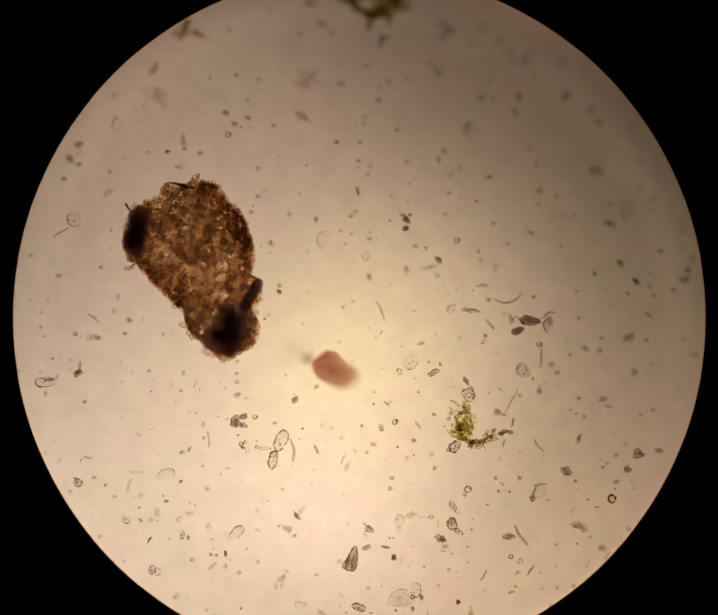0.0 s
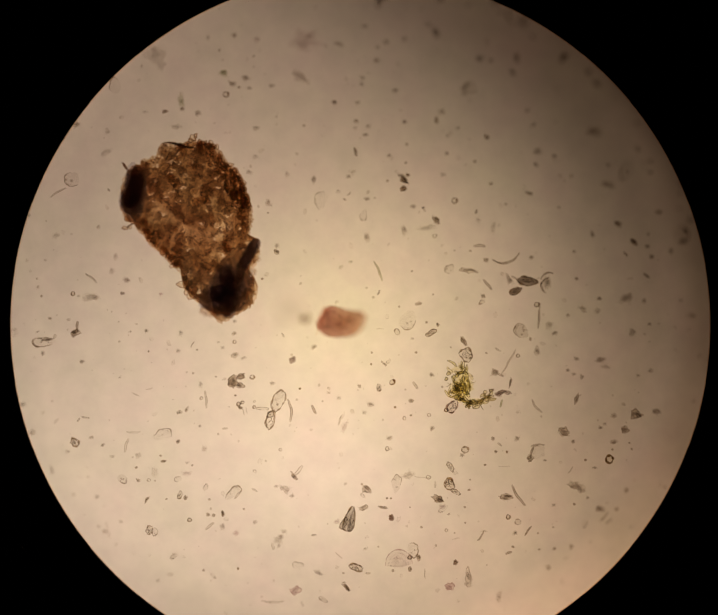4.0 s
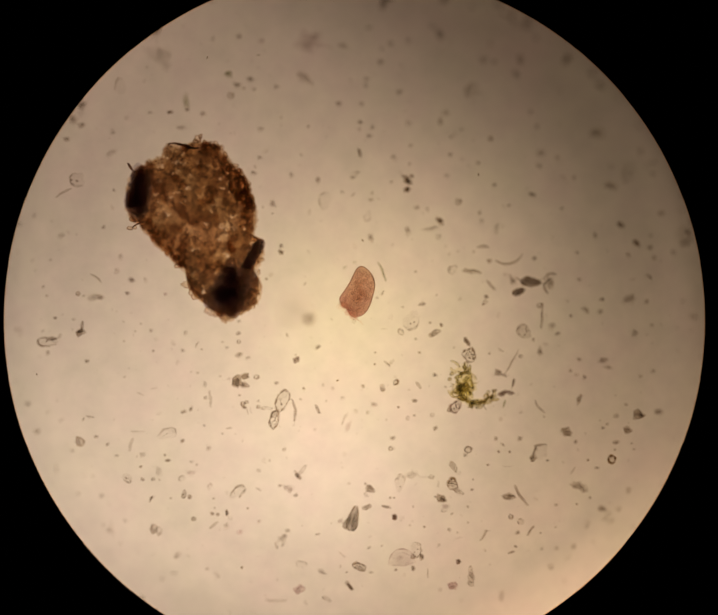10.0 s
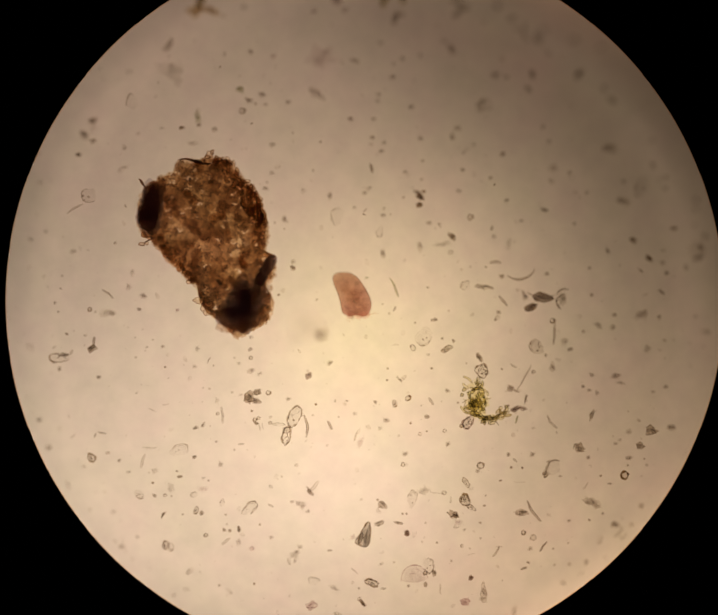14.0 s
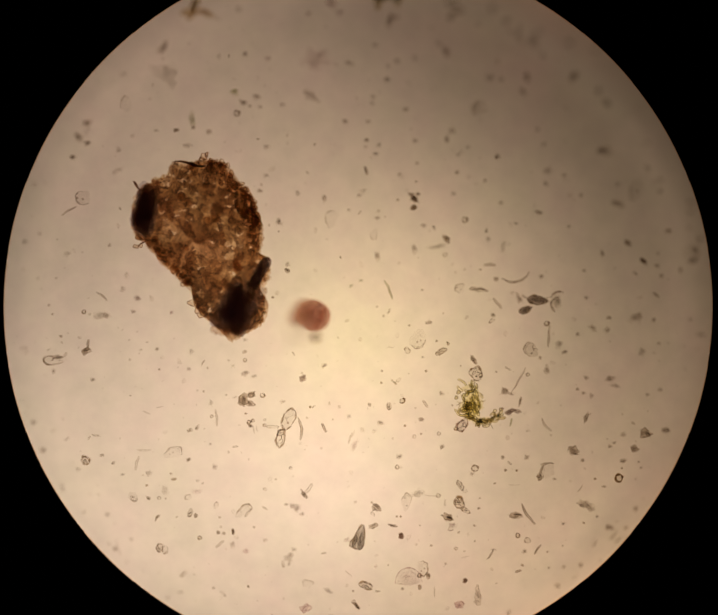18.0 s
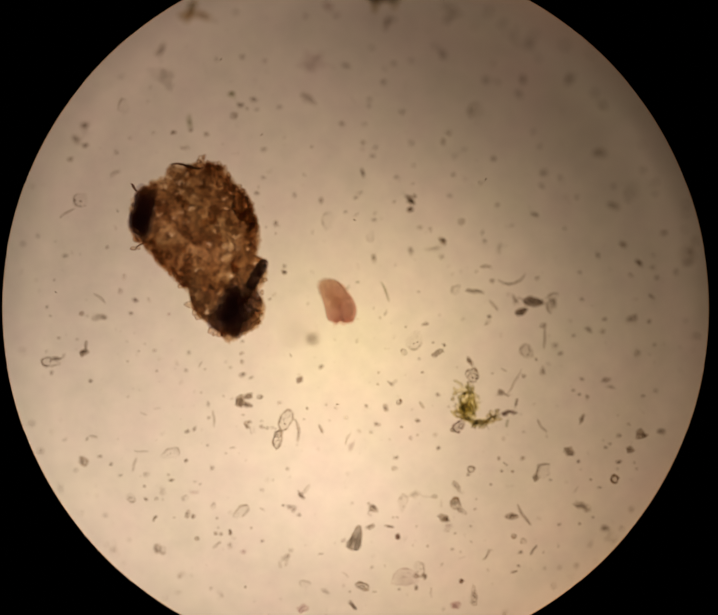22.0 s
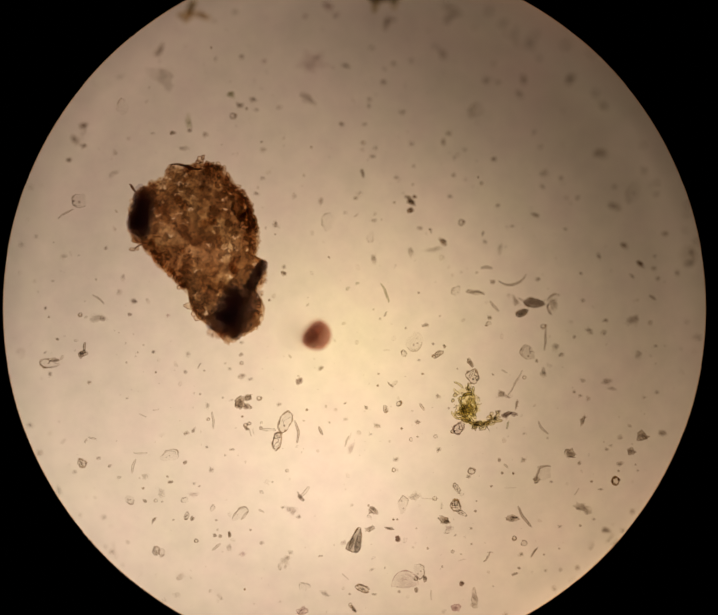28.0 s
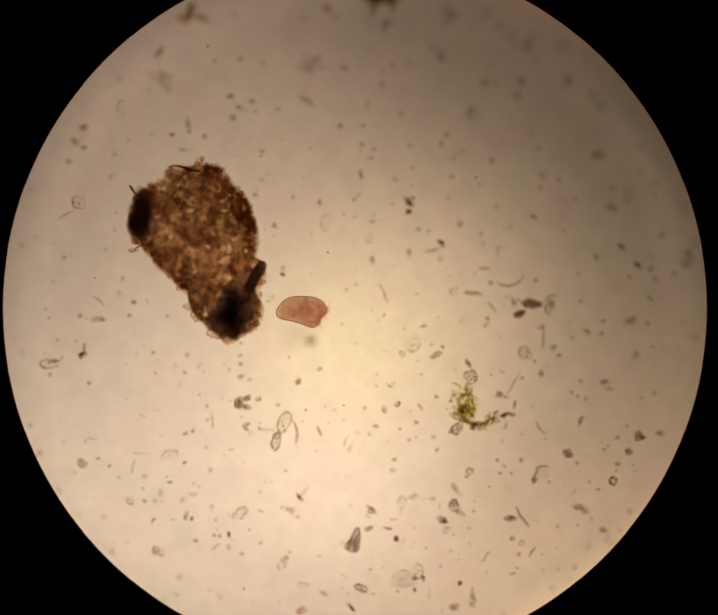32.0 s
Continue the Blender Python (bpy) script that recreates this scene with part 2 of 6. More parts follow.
def field_shade():
    """Unseen black plate added under the slide to shade the field, softened by grey rings."""
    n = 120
    ob = new("field_shade")
    tagged(ob, "added unseen black plate with grey rings shading the field from below", "diaphragm")

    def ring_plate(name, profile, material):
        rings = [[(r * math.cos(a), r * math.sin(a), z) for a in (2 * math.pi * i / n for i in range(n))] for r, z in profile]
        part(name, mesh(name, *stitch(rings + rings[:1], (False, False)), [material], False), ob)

    ring_plate("shade_plate", ((3.0, 0.01), (1.92, 0.01), (1.9, 0.0), (1.92, -0.01), (3.0, -0.01)), bpy.data.materials["matt_black_metal"])
    dimmer = film("shade_film", (0.945, 0.935, 0.93), (0.93, 0.918, 0.91), 6.0)
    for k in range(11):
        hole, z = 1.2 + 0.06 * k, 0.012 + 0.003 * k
        ring_plate("shade_ring", ((2.6, z), (hole, z), (hole, z - 0.002), (2.6, z - 0.002)), dimmer)
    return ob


FIELD_SHADE = field_shade()

# ---- small things on the slide ----
WORDS = {"grey": "greyish", "brown": "brown", "olive": "olive green", "pink": "pinkish", "blue": "bluish grey"}
STRENGTH = ((0.25, "very faint"), (0.45, "pale"), (0.7, "fairly dark"), (2, "dark"))


def strength(tone):
    return next(w for limit, w in STRENGTH if tone <= limit)


COUNT = [0]


def dice():
    COUNT[0] += 1
    return random.Random(COUNT[0])


def cell(x, y, length, width, turn, tone, tint="grey", span=1.0):
    """An emptied plant cell: a clear lens of a body inside a darker rim, with a few grains."""
    rng = dice()
    size = "long" if length > 2.2 * width else "rounded" if length < 1.25 * width else "oval"
    ob = thing("plant_cell", x / 1e3, y / 1e3, turn, f"{strength(tone)} {WORDS[tint]} {size} cell with a thin rim on the slide", "cell", "plant cells on the slide")
    length, width = length / 1e3, width / 1e3
    if rng.random() < 0.35:
        pts = rounded(polygon_outline(length * 1.06, width * 1.08, rng, rng.choice((6, 7, 8)), 5))
    else:
        pts = outline(length, width, rng, 32, 0.13, rng.uniform(2.0, 2.8), rng.uniform(-0.35, 0.35))
    pts = ragged(pts, rng, 0.1)
    high = min(width * 0.35, 0.012)
    part("cell_body", mesh("cell_body", *pillow(pts, high), [stain(tint, 0.1 * tone + 0.2 * tone * rng.random() ** 2)]), ob)
    thick = min(0.0015, 0.07 * width) * (0.75 + 0.4 * tone)
    rim = [(px * 0.97, py * 0.97, thick) for px, py in pts]
    shade = stain(tint, 0.14 + 0.72 * tone, 2.0)
    if span < 1:
        first = rng.randrange(len(rim))
        arc = [rim[(first + k) % len(rim)] for k in range(max(6, int(span * len(rim))))]
        part("cell_wall", mesh("cell_wall", *tube(arc, thick, 5, False, 0.7, 1.2), [shade]), ob, "darker broken rim of the cell")
        torn = [(px * 0.82, py * 0.82, high) for px, py, _ in arc[2:-2]]
        part("torn_edge", mesh("torn_edge", *tube(torn, thick * 0.6, 5, False, 0.8), [stain(tint, 0.5 * tone, 2.2)]), ob)
    else:
        part("cell_wall", mesh("cell_wall", *tube(rim, 1.1 * thick, 5, True, 0.0, 1.5), [shade]), ob, "darker rim of the cell")
        if width > 0.014 and tone > 0.5:
            inner = [(px * 0.86 + 0.02 * length, py * 0.84, high * 0.9) for px, py in pts[4:19]]
            part("inner_rim", mesh("inner_rim", *tube(inner, thick * 0.6, 5, False, 0.7, 1.3), [stain(tint, 0.55 * tone, 2.2)]), ob)
    if length > 0.018 and tone > 0.3:
        for _ in range(rng.choice((1, 2, 2, 3))):
            r = width * rng.uniform(0.05, 0.1)
            at = pose(rng.uniform(-0.28, 0.28) * length, rng.uniform(-0.2, 0.2) * width, high + r * 0.3)
            part("granule", mesh("granule", *lump(r, rng, 0.3), [stain(tint, 0.8 * tone)]), ob, at=at)
        if tone > 0.5 and width > 0.009:
            for _ in range(rng.choice((1, 2, 3)) + (4 if tone > 0.62 else 0)):
                y0, x0, run = rng.uniform(-0.32, 0.32) * width, rng.uniform(-0.15, 0.15) * length, rng.uniform(0.25, 0.6) * length
                fold = [(x0 + (i / 9 - 0.5) * run, y0 + 0.16 * width * math.sin(i * 0.7 + y0 * 900), high * 0.95) for i in range(10)]
                part("fold", mesh("fold", *tube(fold, thick * rng.uniform(0.35, 0.8), 5, False, 0.7, 1.3), [stain(tint, 0.72 * tone)]), ob)
    return ob


def ring_cell(x, y, length, width, turn, tone, tint="grey"):
    """A small round spore that shows as a dark ring about a light middle."""
    rng = dice()
    ob = thing("spore", x / 1e3, y / 1e3, turn, f"small {strength(tone)} {WORDS[tint]} ring-shaped spore on the slide", "spore", "spores on the slide")
    pts = outline(length / 1e3, width / 1e3, rng, 24, 0.12, 2.1)
    thick = 0.00011 * min(length, width) + 0.0002
    part("spore_body", mesh("spore_body", *pillow(pts, 0.0004 * width), [stain(tint, 0.15 * tone)]), ob)
    part("spore_wall", mesh("spore_wall", *tube([(a * 0.88, b * 0.88, thick) for a, b in pts], thick, 6, True, 0.0, 1.2), [stain(tint, tone)]), ob, "dark wall of the spore")
    return ob


def shard(x, y, length, width, turn, tone):
    """A smooth mineral splinter: clear grey body in a dark rim, streaked lengthwise."""
    rng = dice()
    ob = thing("mineral_shard", x / 1e3, y / 1e3, turn, "bluish grey mineral shard with a dark rim and lengthwise streaks", "mineral")
    length, width = length / 1e3, width / 1e3
    pts = ragged(outline(length, width, rng, 44, 0.1, 3.2, -0.46), rng, 0.06)
    part("shard_body", mesh("shard_body", *pillow(pts, 0.3 * width), [stain("blue", 0.42 * tone)]), ob)
    flap = ragged(outline(0.55 * length, 0.5 * width, rng, 24, 0.16, 2.6, -0.3), rng, 0.12)
    at = pose(-0.2 * length, 0.52 * width, 0.0, 0, 0, -16)
    part("shard_flap", mesh("shard_flap", *pillow(flap, 0.2 * width), [stain("blue", 0.4 * tone)]), ob, "side splinter of the shard", at=at)
    part("flap_rim", mesh("flap_rim", *tube([(p * 0.97, q * 0.97, 0.001) for p, q in flap], 0.0011, 5, True, 0.0, 1.3), [stain("grey", 0.7 * tone)]), ob, "dark rim", at=at)
    half = [(p, 0.5 * q - 0.22 * width) for p, q in pts]
    part("shard_facet", mesh("shard_facet", *pillow(half, 0.35 * width), [stain("blue", 0.36 * tone)]), ob)
    part("shard_rim", mesh("shard_rim", *tube([(p * 0.97, q * 0.97, 0.001) for p, q in pts], 0.0016, 5, True, 0.0, 1.2), [stain("grey", 0.8 * tone)]), ob, "dark rim")
    for k in range(7):
        y0, x0, run = (k / 6 - 0.5) * 0.7 * width, rng.uniform(-0.12, 0.1) * length, rng.uniform(0.3, 0.7) * length
        line = [(x0 + (i / 9 - 0.5) * run, y0 * (1 - 0.4 * (i / 9 - 0.5)) + 0.02 * width * math.sin(i + k), 0.3 * width) for i in range(10)]
        part("streak", mesh("streak", *tube(line, rng.uniform(0.0006, 0.0016), 5, False, 0.8), [stain("grey", rng.uniform(0.3, 0.7) * tone)]), ob)
    return ob


def husk(x, y, length, width, turn, tone):
    """A dark almond-shaped seed husk: a smooth body in a strong rim with a lengthwise keel."""
    rng = dice()
    ob = thing("seed_husk", x / 1e3, y / 1e3, turn, "dark grey almond-shaped seed husk with a black rim", "husk", "seed husks on the slide")
    length, width = length / 1e3, width / 1e3
    pts = [(0.5 * length * math.cos(a), 0.5 * width * math.sin(a) * abs(math.sin(a)) ** 0.35 * (1 - 0.25 * math.cos(a))) for a in (2 * math.pi * i / 40 for i in range(40))]
    pts = ragged(pts, rng, 0.08)
    part("husk_body", mesh("husk_body", *pillow(pts, 0.35 * width), [stain("blue", 0.62 * tone)]), ob)
    part("husk_rim", mesh("husk_rim", *tube([(p * 0.95, q * 0.93, 0.001) for p, q in pts], 0.0017, 5, True, 0.0, 1.4), [stain("grey", 0.9 * tone)]), ob, "dark rim")
    for k in (-1, 0, 1):
        line = [((i / 9 - 0.5) * (0.75 - 0.15 * abs(k)) * length, (0.2 * k + 0.05 * math.sin(i * 0.8 + k)) * width * (1 - (2 * i / 9 - 1) ** 2), 0.34 * width) for i in range(10)]
        part("keel", mesh("keel", *tube(line, 0.0011, 5, False, 0.7, 1.2), [stain("grey", 0.7 * tone)]), ob)
    for k in range(5):
        x0, bend = rng.uniform(-0.5, 0.45) * length, rng.uniform(-0.5, 0.5)
        line = [(x0 + 0.0016 * i, (0.3 + bend * 0.1 * i) * width * (1 if k % 2 else -1), 0.002) for i in range(7)]
        part("bristle", mesh("bristle", *tube(line, 0.0007, 4, False, 0.7), [stain("grey", 0.6 * tone)]), ob)
    return ob


def membrane(x, y, length, width, turn, tone):
    """An arched shred of clear skin: a folded edge round its far side, fading to nothing on the near one."""
    rng = dice()
    ob = thing("membrane_shred", x / 1e3, y / 1e3, turn, "faint pinkish arched shred of clear membrane on the slide", "membrane")
    length, width = length / 1e3, width / 1e3
    arch = [(0.5 * length * math.cos(a), width * math.sin(a) ** 0.85) for a in (math.pi * (0.03 + 0.94 * i / 30) for i in range(31))]
    for f in (1.0, 0.82, 0.6):
        sheet = [(p * f, q * f) for p, q in arch] + [(0.42 * length * f * (i / 6 - 0.5) * 2, 0.12 * width * rng.random()) for i in range(1, 6)]
        part("membrane_sheet", mesh("membrane_sheet", *pillow(ragged(sheet, rng, 0.05), 0.004), [stain("pink", 0.13 * tone)]), ob)
    part("folded_edge", mesh("folded_edge", *tube([(p, q, 0.002) for p, q in arch], 0.0012, 5, False, 0.6, 1.3), [stain("pink", 0.75 * tone)]), ob, "darker folded edge")
    for k in range(4):
        f, lean = rng.uniform(0.5, 0.9), rng.uniform(-0.1, 0.1)
        line = [(p * f + lean * length, q * f, 0.003) for p, q in arch[6 + 3 * k:16 + 3 * k]]
        part("fold", mesh("fold", *tube(line, 0.0007, 5, False, 0.8, 1.2), [stain("pink", 0.5 * tone)]), ob)
    return ob


def soft_layers(ob, name, pts, high, tone, tint, rng, steps=(1.12, 0.9, 0.68, 0.44)):
    """Out-of-focus blur imitated by sheets over one another, each smaller than the last and a little to one side."""
    for k, f in enumerate(steps):
        sheet = ragged([(p * f, q * f) for p, q in pts], rng, 0.18)
        size = max(abs(p) for p, _ in pts)
        at = pose(rng.uniform(-0.1, 0.1) * size, rng.uniform(-0.1, 0.1) * size, 0.0006 * k)
        part(name, mesh(name, *pillow(sheet, high * (0.5 + 0.2 * k)), [stain(tint, tone * (0.22 + 0.1 * k))]), ob, at=at)


def grain(x, y, length, width, turn, tone, tint="grey"):
    """A rounded grain, darker at its core; the pale ones are layered to look out of focus, with no sharp edge."""
    rng = dice()
    ob = thing("grain", x / 1e3, y / 1e3, turn, f"{strength(tone)} {WORDS[tint]} rounded grain on the slide", "grain", "rounded grains on the slide")
    grown = 1.18 if tone < 0.42 else 1.05
    pts = ragged(outline(grown * length / 1e3, grown * width / 1e3, rng, 20, 0.16), rng, 0.28)
    high = 0.0005 * min(length, width)
    if tone < 0.42:
        soft_layers(ob, "grain_layer", pts, high, tone, tint, rng)
        return ob
    part("grain_body", mesh("grain_body", *pillow(pts, high), [stain(tint, 0.6 * tone)]), ob)
    core = [(a * 0.68 + 0.04e-3 * length, b * 0.68) for a, b in pts]
    part("grain_core", mesh("grain_core", *pillow(core, 0.8 * high, 0.0001 * width), [stain(tint, 0.5 * tone)]), ob)
    return ob


def speck(x, y, length, width, turn, tone, tint="grey"):
    rng = dice()
    ob = thing("speck", x / 1e3, y / 1e3, turn, f"tiny {strength(tone)} {WORDS[tint]} speck on the slide", "speck", "specks on the slide")
    pts = outline(length / 1e3, width / 1e3, rng, 12, 0.2)
    part("speck_body", mesh("speck_body", *pillow(pts, 0.0006 * width), [stain(tint, tone)]), ob)
    return ob


def flake(x, y, length, width, turn, tone, tint="grey"):
    """A broken mineral or husk flake: facetted body, dark rim, a few ridges along it."""
    rng = dice()
    ob = thing("flake", x / 1e3, y / 1e3, turn, f"{strength(tone)} {WORDS[tint]} broken flake with uneven edges on the slide", "flake", "broken flakes on the slide")
    length, width = 1.2 * length / 1e3, 1.2 * width / 1e3
    pts = ragged(polygon_outline(length, width, rng, rng.choice((4, 5, 6)), 6), rng, 0.26)
    high = 0.4 * width
    part("flake_body", mesh("flake_body", *pillow(pts, high, 0.0, ((1, 0), (0.98, 0.4), (0.75, 0.9), (0.4, 1.0)), 0.3, rng.uniform(0, 50)), [stain(tint, 0.58 * tone)], False), ob)
    for i in range(2):
        shred = ragged(outline(length * rng.uniform(0.3, 0.6), width * rng.uniform(0.3, 0.6), rng, 16, 0.3), rng, 0.3)
        at = pose(rng.uniform(-0.2, 0.2) * length, rng.uniform(-0.2, 0.2) * width, 0.3 * high, 0, 0, rng.uniform(-30, 30))
        part("shred", mesh("shred", *pillow(shred, 0.5 * high), [stain(tint, 0.4 * tone)]), ob, at=at)
    thick = min(0.0013, 0.075 * width)
    first = rng.randrange(len(pts))
    for run, size in ((0.42, 1.0), (0.25, 0.6)):
        arc = [pts[(first + k) % len(pts)] for k in range(int(run * len(pts)) + 2)]
        first += int((run + 0.14) * len(pts))
        part("flake_edge", mesh("flake_edge", *tube([(a * 0.96, b * 0.96, thick) for a, b in arc], thick * size, 5, False, 0.6), [stain(tint, 0.12 + 0.66 * tone, 2.2)]), ob)
    if length > 0.013:
        for i in range(rng.choice((1, 2, 3)) + (length > 0.035) * 2):
            y0, x0 = rng.uniform(-0.3, 0.3) * width, rng.uniform(-0.15, 0.15) * length
            run = length * rng.uniform(0.3, 0.6)
            ridge = [(x0 + (k / 7 - 0.5) * run, y0 + 0.06 * width * math.sin(k * 0.9 + i), high * 0.9) for k in range(8)]
            part("ridge", mesh("ridge", *tube(ridge, min(rng.uniform(0.03, 0.08) * width, 0.0014), 5, False, 0.8), [stain(tint, 0.85 * tone)]), ob)
        for i in range(2):
            a, b = rng.choice(pts)
            run, way = rng.uniform(0.15, 0.4) * length, rng.uniform(0, 6.28)
            curl = [(a * 0.9 + (k / 7 - 0.4) * run * math.cos(way + 0.12 * k), b * 0.9 + (k / 7 - 0.4) * run * math.sin(way + 0.12 * k), 0.3 * high) for k in range(8)]
            part("splinter", mesh("splinter", *tube(curl, rng.uniform(0.0006, 0.0011), 5, False, 0.8), [stain(tint, 0.2 + 0.6 * tone)]), ob)
    return ob


def fibre(x, y, length, width, turn, tone, tint="grey", bend=None):
    """A thread or rod: a translucent core between two darker walls."""
    rng = dice()
    ob = thing("fibre", x / 1e3, y / 1e3, turn, f"{strength(tone)} {WORDS[tint]} short fibre lying on the slide", "fibre", "fibres on the slide")
    length, width = length / 1e3, width / 1e3
    bend = rng.uniform(-0.09, 0.09) if bend is None else bend
    line = [((i / 13 - 0.5) * length, bend * length * (1 - (2 * i / 13 - 1) ** 2) + 0.012 * length * math.sin(i * 0.8 + length * 900), width * 0.35) for i in range(14)]
    part("fibre_core", mesh("fibre_core", *tube(line, width * 0.42, 6, False, 0.45), [stain(tint, 0.5 * tone)]), ob)
    if width > 0.0035:
        for s in (-1, 1):
            wall = [(a, b + s * width * 0.36 * (1 - 0.45 * (2 * i / 13 - 1) ** 2), c) for i, (a, b, c) in enumerate(line)]
            part("fibre_wall", mesh("fibre_wall", *tube(wall, width * 0.13, 5, False, 0.5), [stain(tint, 0.15 + 0.85 * tone)]), ob)
    return ob


def detritus(x, y, length, width, turn, tone, tint="grey"):
    """A loose soft heap of overlapping shreds."""
    rng = dice()
    ob = thing("detritus_lump", x / 1e3, y / 1e3, turn, f"{strength(tone)} {WORDS[tint]} soft lump of detritus on the slide", "detritus", "detritus lumps on the slide")
    length, width = length / 1e3, width / 1e3
    high = 0.35 * min(length, width)
    pts = ragged(outline(length, width, rng, 26, 0.24), rng, 0.34)
    soft_layers(ob, "blur_layer", pts, high, 0.9 * tone, tint, rng, (1.1, 0.9, 0.7) if tone < 0.4 else (1.04, 0.88, 0.72))
    for i in range(2 if tone < 0.4 else 3):
        shred = ragged(outline(length * rng.uniform(0.35, 0.65), width * rng.uniform(0.3, 0.6), rng, 16, 0.3), rng, 0.34)
        at = pose(rng.uniform(-0.24, 0.24) * length, rng.uniform(-0.24, 0.24) * width, high * rng.uniform(0.2, 0.5), 0, 0, rng.uniform(-50, 50))
        part("shred", mesh("shred", *pillow(shred, high * 0.7), [stain(tint, 0.32 * tone)]), ob, at=at)
    return ob


def soft_heap(x, y, size, tone, tint="grey", label="blurred greyish green particle, its soft edge built of thin domes"):
    """An out-of-focus particle, also its halo, thinning towards the edge: many thin domes imitate the blur."""
    rng = dice()
    ob = thing("blurred_particle", x / 1e3, y / 1e3, 0, label, "slime")
    tints = tuple(1 - tone * q for q in TINTS[tint])
    blur_film = film(f"{tint}_blur_film", tints, tuple(q - 0.1 * tone for q in tints), 12.0)
    for i in range(14):
        f = 1.0 - 0.066 * i
        pts = outline(size * f / 1e3, size * f * 0.9 / 1e3, rng, 30, 0.14)
        at = Vector((rng.uniform(-0.06, 0.06) * size / 1e3, rng.uniform(-0.06, 0.06) * size / 1e3, 0.0005 * i))
        rings = [[(p * g + at.x, q * g + at.y, at.z + 0.006 * (1 - g * g)) for p, q in pts] for g in (1.0, 0.8, 0.55, 0.3, 0.08)]
        part("blur_dome", mesh("blur_dome", *stitch(rings, (False, True)), [blur_film]), ob)
    return ob


detritus(-510, 668, 37.4, 21.1, 55, 0.35)
detritus(-496, 590, 52.6, 58.5, 80, 0.14)
detritus(-615, 597, 25.7, 11.7, 0, 0.12)
cell(-603, 513, 46.8, 30.4, 95, 0.3, span=0.53)
detritus(-708, 469, 25.7, 18.7, 0, 0.45)
cell(-707, 450, 14.0, 12.9, 0, 0.4, span=0.82)
detritus(-729, 432, 32.8, 21.1, -40, 0.38)
detritus(-703, 416, 18.7, 14.0, 20, 0.38)
flake(-476, 448, 16.4, 8.2, -5, 0.6)
detritus(-526, 446, 14.0, 9.4, 0, 0.15)
detritus(-320, 768, 16.4, 14.0, 0, 0.2)
detritus(-136, 756, 14.0, 11.7, 0, 0.25, "pink")
detritus(-79, 783, 29.2, 21.1, -40, 0.32, "pink")
detritus(-58, 759, 16.4, 16.4, 0, 0.22, "pink")
detritus(-113, 841, 32.8, 21.1, 0, 0.42, "pink")
detritus(355, 852, 23.4, 16.4, 60, 0.25)
grain(-300, 646, 11.7, 10.5, 0, 0.3)
detritus(-367, 639, 9.4, 16.4, 0, 0.15)
detritus(-241, 635, 16.4, 14.0, 0, 0.14, "pink")
detritus(-117, 632, 72.5, 53.8, 20, 0.15, "pink")
detritus(-108, 645, 14.0, 11.7, 0, 0.22, "pink")
detritus(-32, 625, 21.1, 10.5, -15, 0.35)
detritus(-129, 539, 46.8, 23.4, -50, 0.24)
detritus(-327, 547, 23.4, 18.7, -30, 0.4, "olive")
grain(-305, 519, 16.4, 14.0, 0, 0.35)
grain(-270, 534, 15.2, 12.9, 0, 0.3)
speck(-287, 511, 5.8, 5.8, 0, 0.6)
ring_cell(-321, 492, 16.4, 15.2, 0, 0.55)
detritus(-261, 509, 14.0, 11.7, 0, 0.14)
detritus(-204, 515, 16.4, 11.7, 0, 0.2)
detritus(-433, 472, 16.4, 37.4, 5, 0.3, "olive")
grain(-432, 454, 10.5, 9.4, 0, 0.4)
detritus(-392, 443, 18.7, 16.4, 0, 0.25)
grain(-42, 472, 11.7, 10.5, 0, 0.4)
speck(-191, 435, 4.7, 4.7, 0, 0.3)
speck(-120, 412, 5.8, 5.8, 0, 0.45)
detritus(-448, 408, 23.4, 14.0, 0, 0.2)
detritus(-243, 405, 16.4, 14.0, 0, 0.2)
detritus(75, 743, 18.7, 37.4, -10, 0.5)
detritus(91, 750, 16.4, 10.5, 0, 0.4)
detritus(242, 785, 52.6, 14.0, -12, 0.35)
detritus(253, 765, 44.5, 10.5, 15, 0.42)
grain(233, 748, 14.0, 10.5, 0, 0.4)
detritus(347, 780, 18.7, 21.1, 0, 0.35)
detritus(382, 745, 21.1, 18.7, 0, 0.25)
grain(392, 716, 10.5, 8.2, 0, 0.5)
fibre(423, 707, 58.5, 8.2, 100, 0.4, bend=0.18)
detritus(37, 674, 16.4, 9.4, 0, 0.2)
detritus(222, 659, 21.1, 25.7, 30, 0.25)
detritus(202, 679, 16.4, 10.5, -10, 0.15)
grain(93, 632, 12.9, 11.7, 0, 0.2)
grain(139, 643, 9.4, 9.4, 0, 0.14)
grain(70, 618, 9.4, 9.4, 0, 0.14)
grain(66, 582, 12.9, 11.7, 0, 0.3)
grain(30, 537, 11.7, 10.5, 0, 0.16)
grain(28, 520, 10.5, 9.4, 0, 0.16)
grain(114, 504, 11.7, 10.5, 0, 0.3)
detritus(335, 590, 21.1, 18.7, 0, 0.25)
grain(365, 585, 11.7, 10.5, 0, 0.2)
cell(304, 513, 46.8, 39.8, 30, 0.26, span=0.57)
detritus(299, 516, 25.7, 18.7, 60, 0.22)
grain(17, 472, 9.4, 9.4, 0, 0.3)
grain(14, 424, 11.7, 10.5, 0, 0.45)
grain(45, 411, 11.7, 9.4, 0, 0.2)
detritus(236, 449, 18.7, 16.4, 0, 0.25)
flake(221, 428, 16.4, 9.4, 95, 0.42)
grain(139, 423, 10.5, 9.4, 0, 0.3)
detritus(432, 594, 30.4, 11.7, 95, 0.5)
detritus(422, 554, 21.1, 10.5, -50, 0.35)
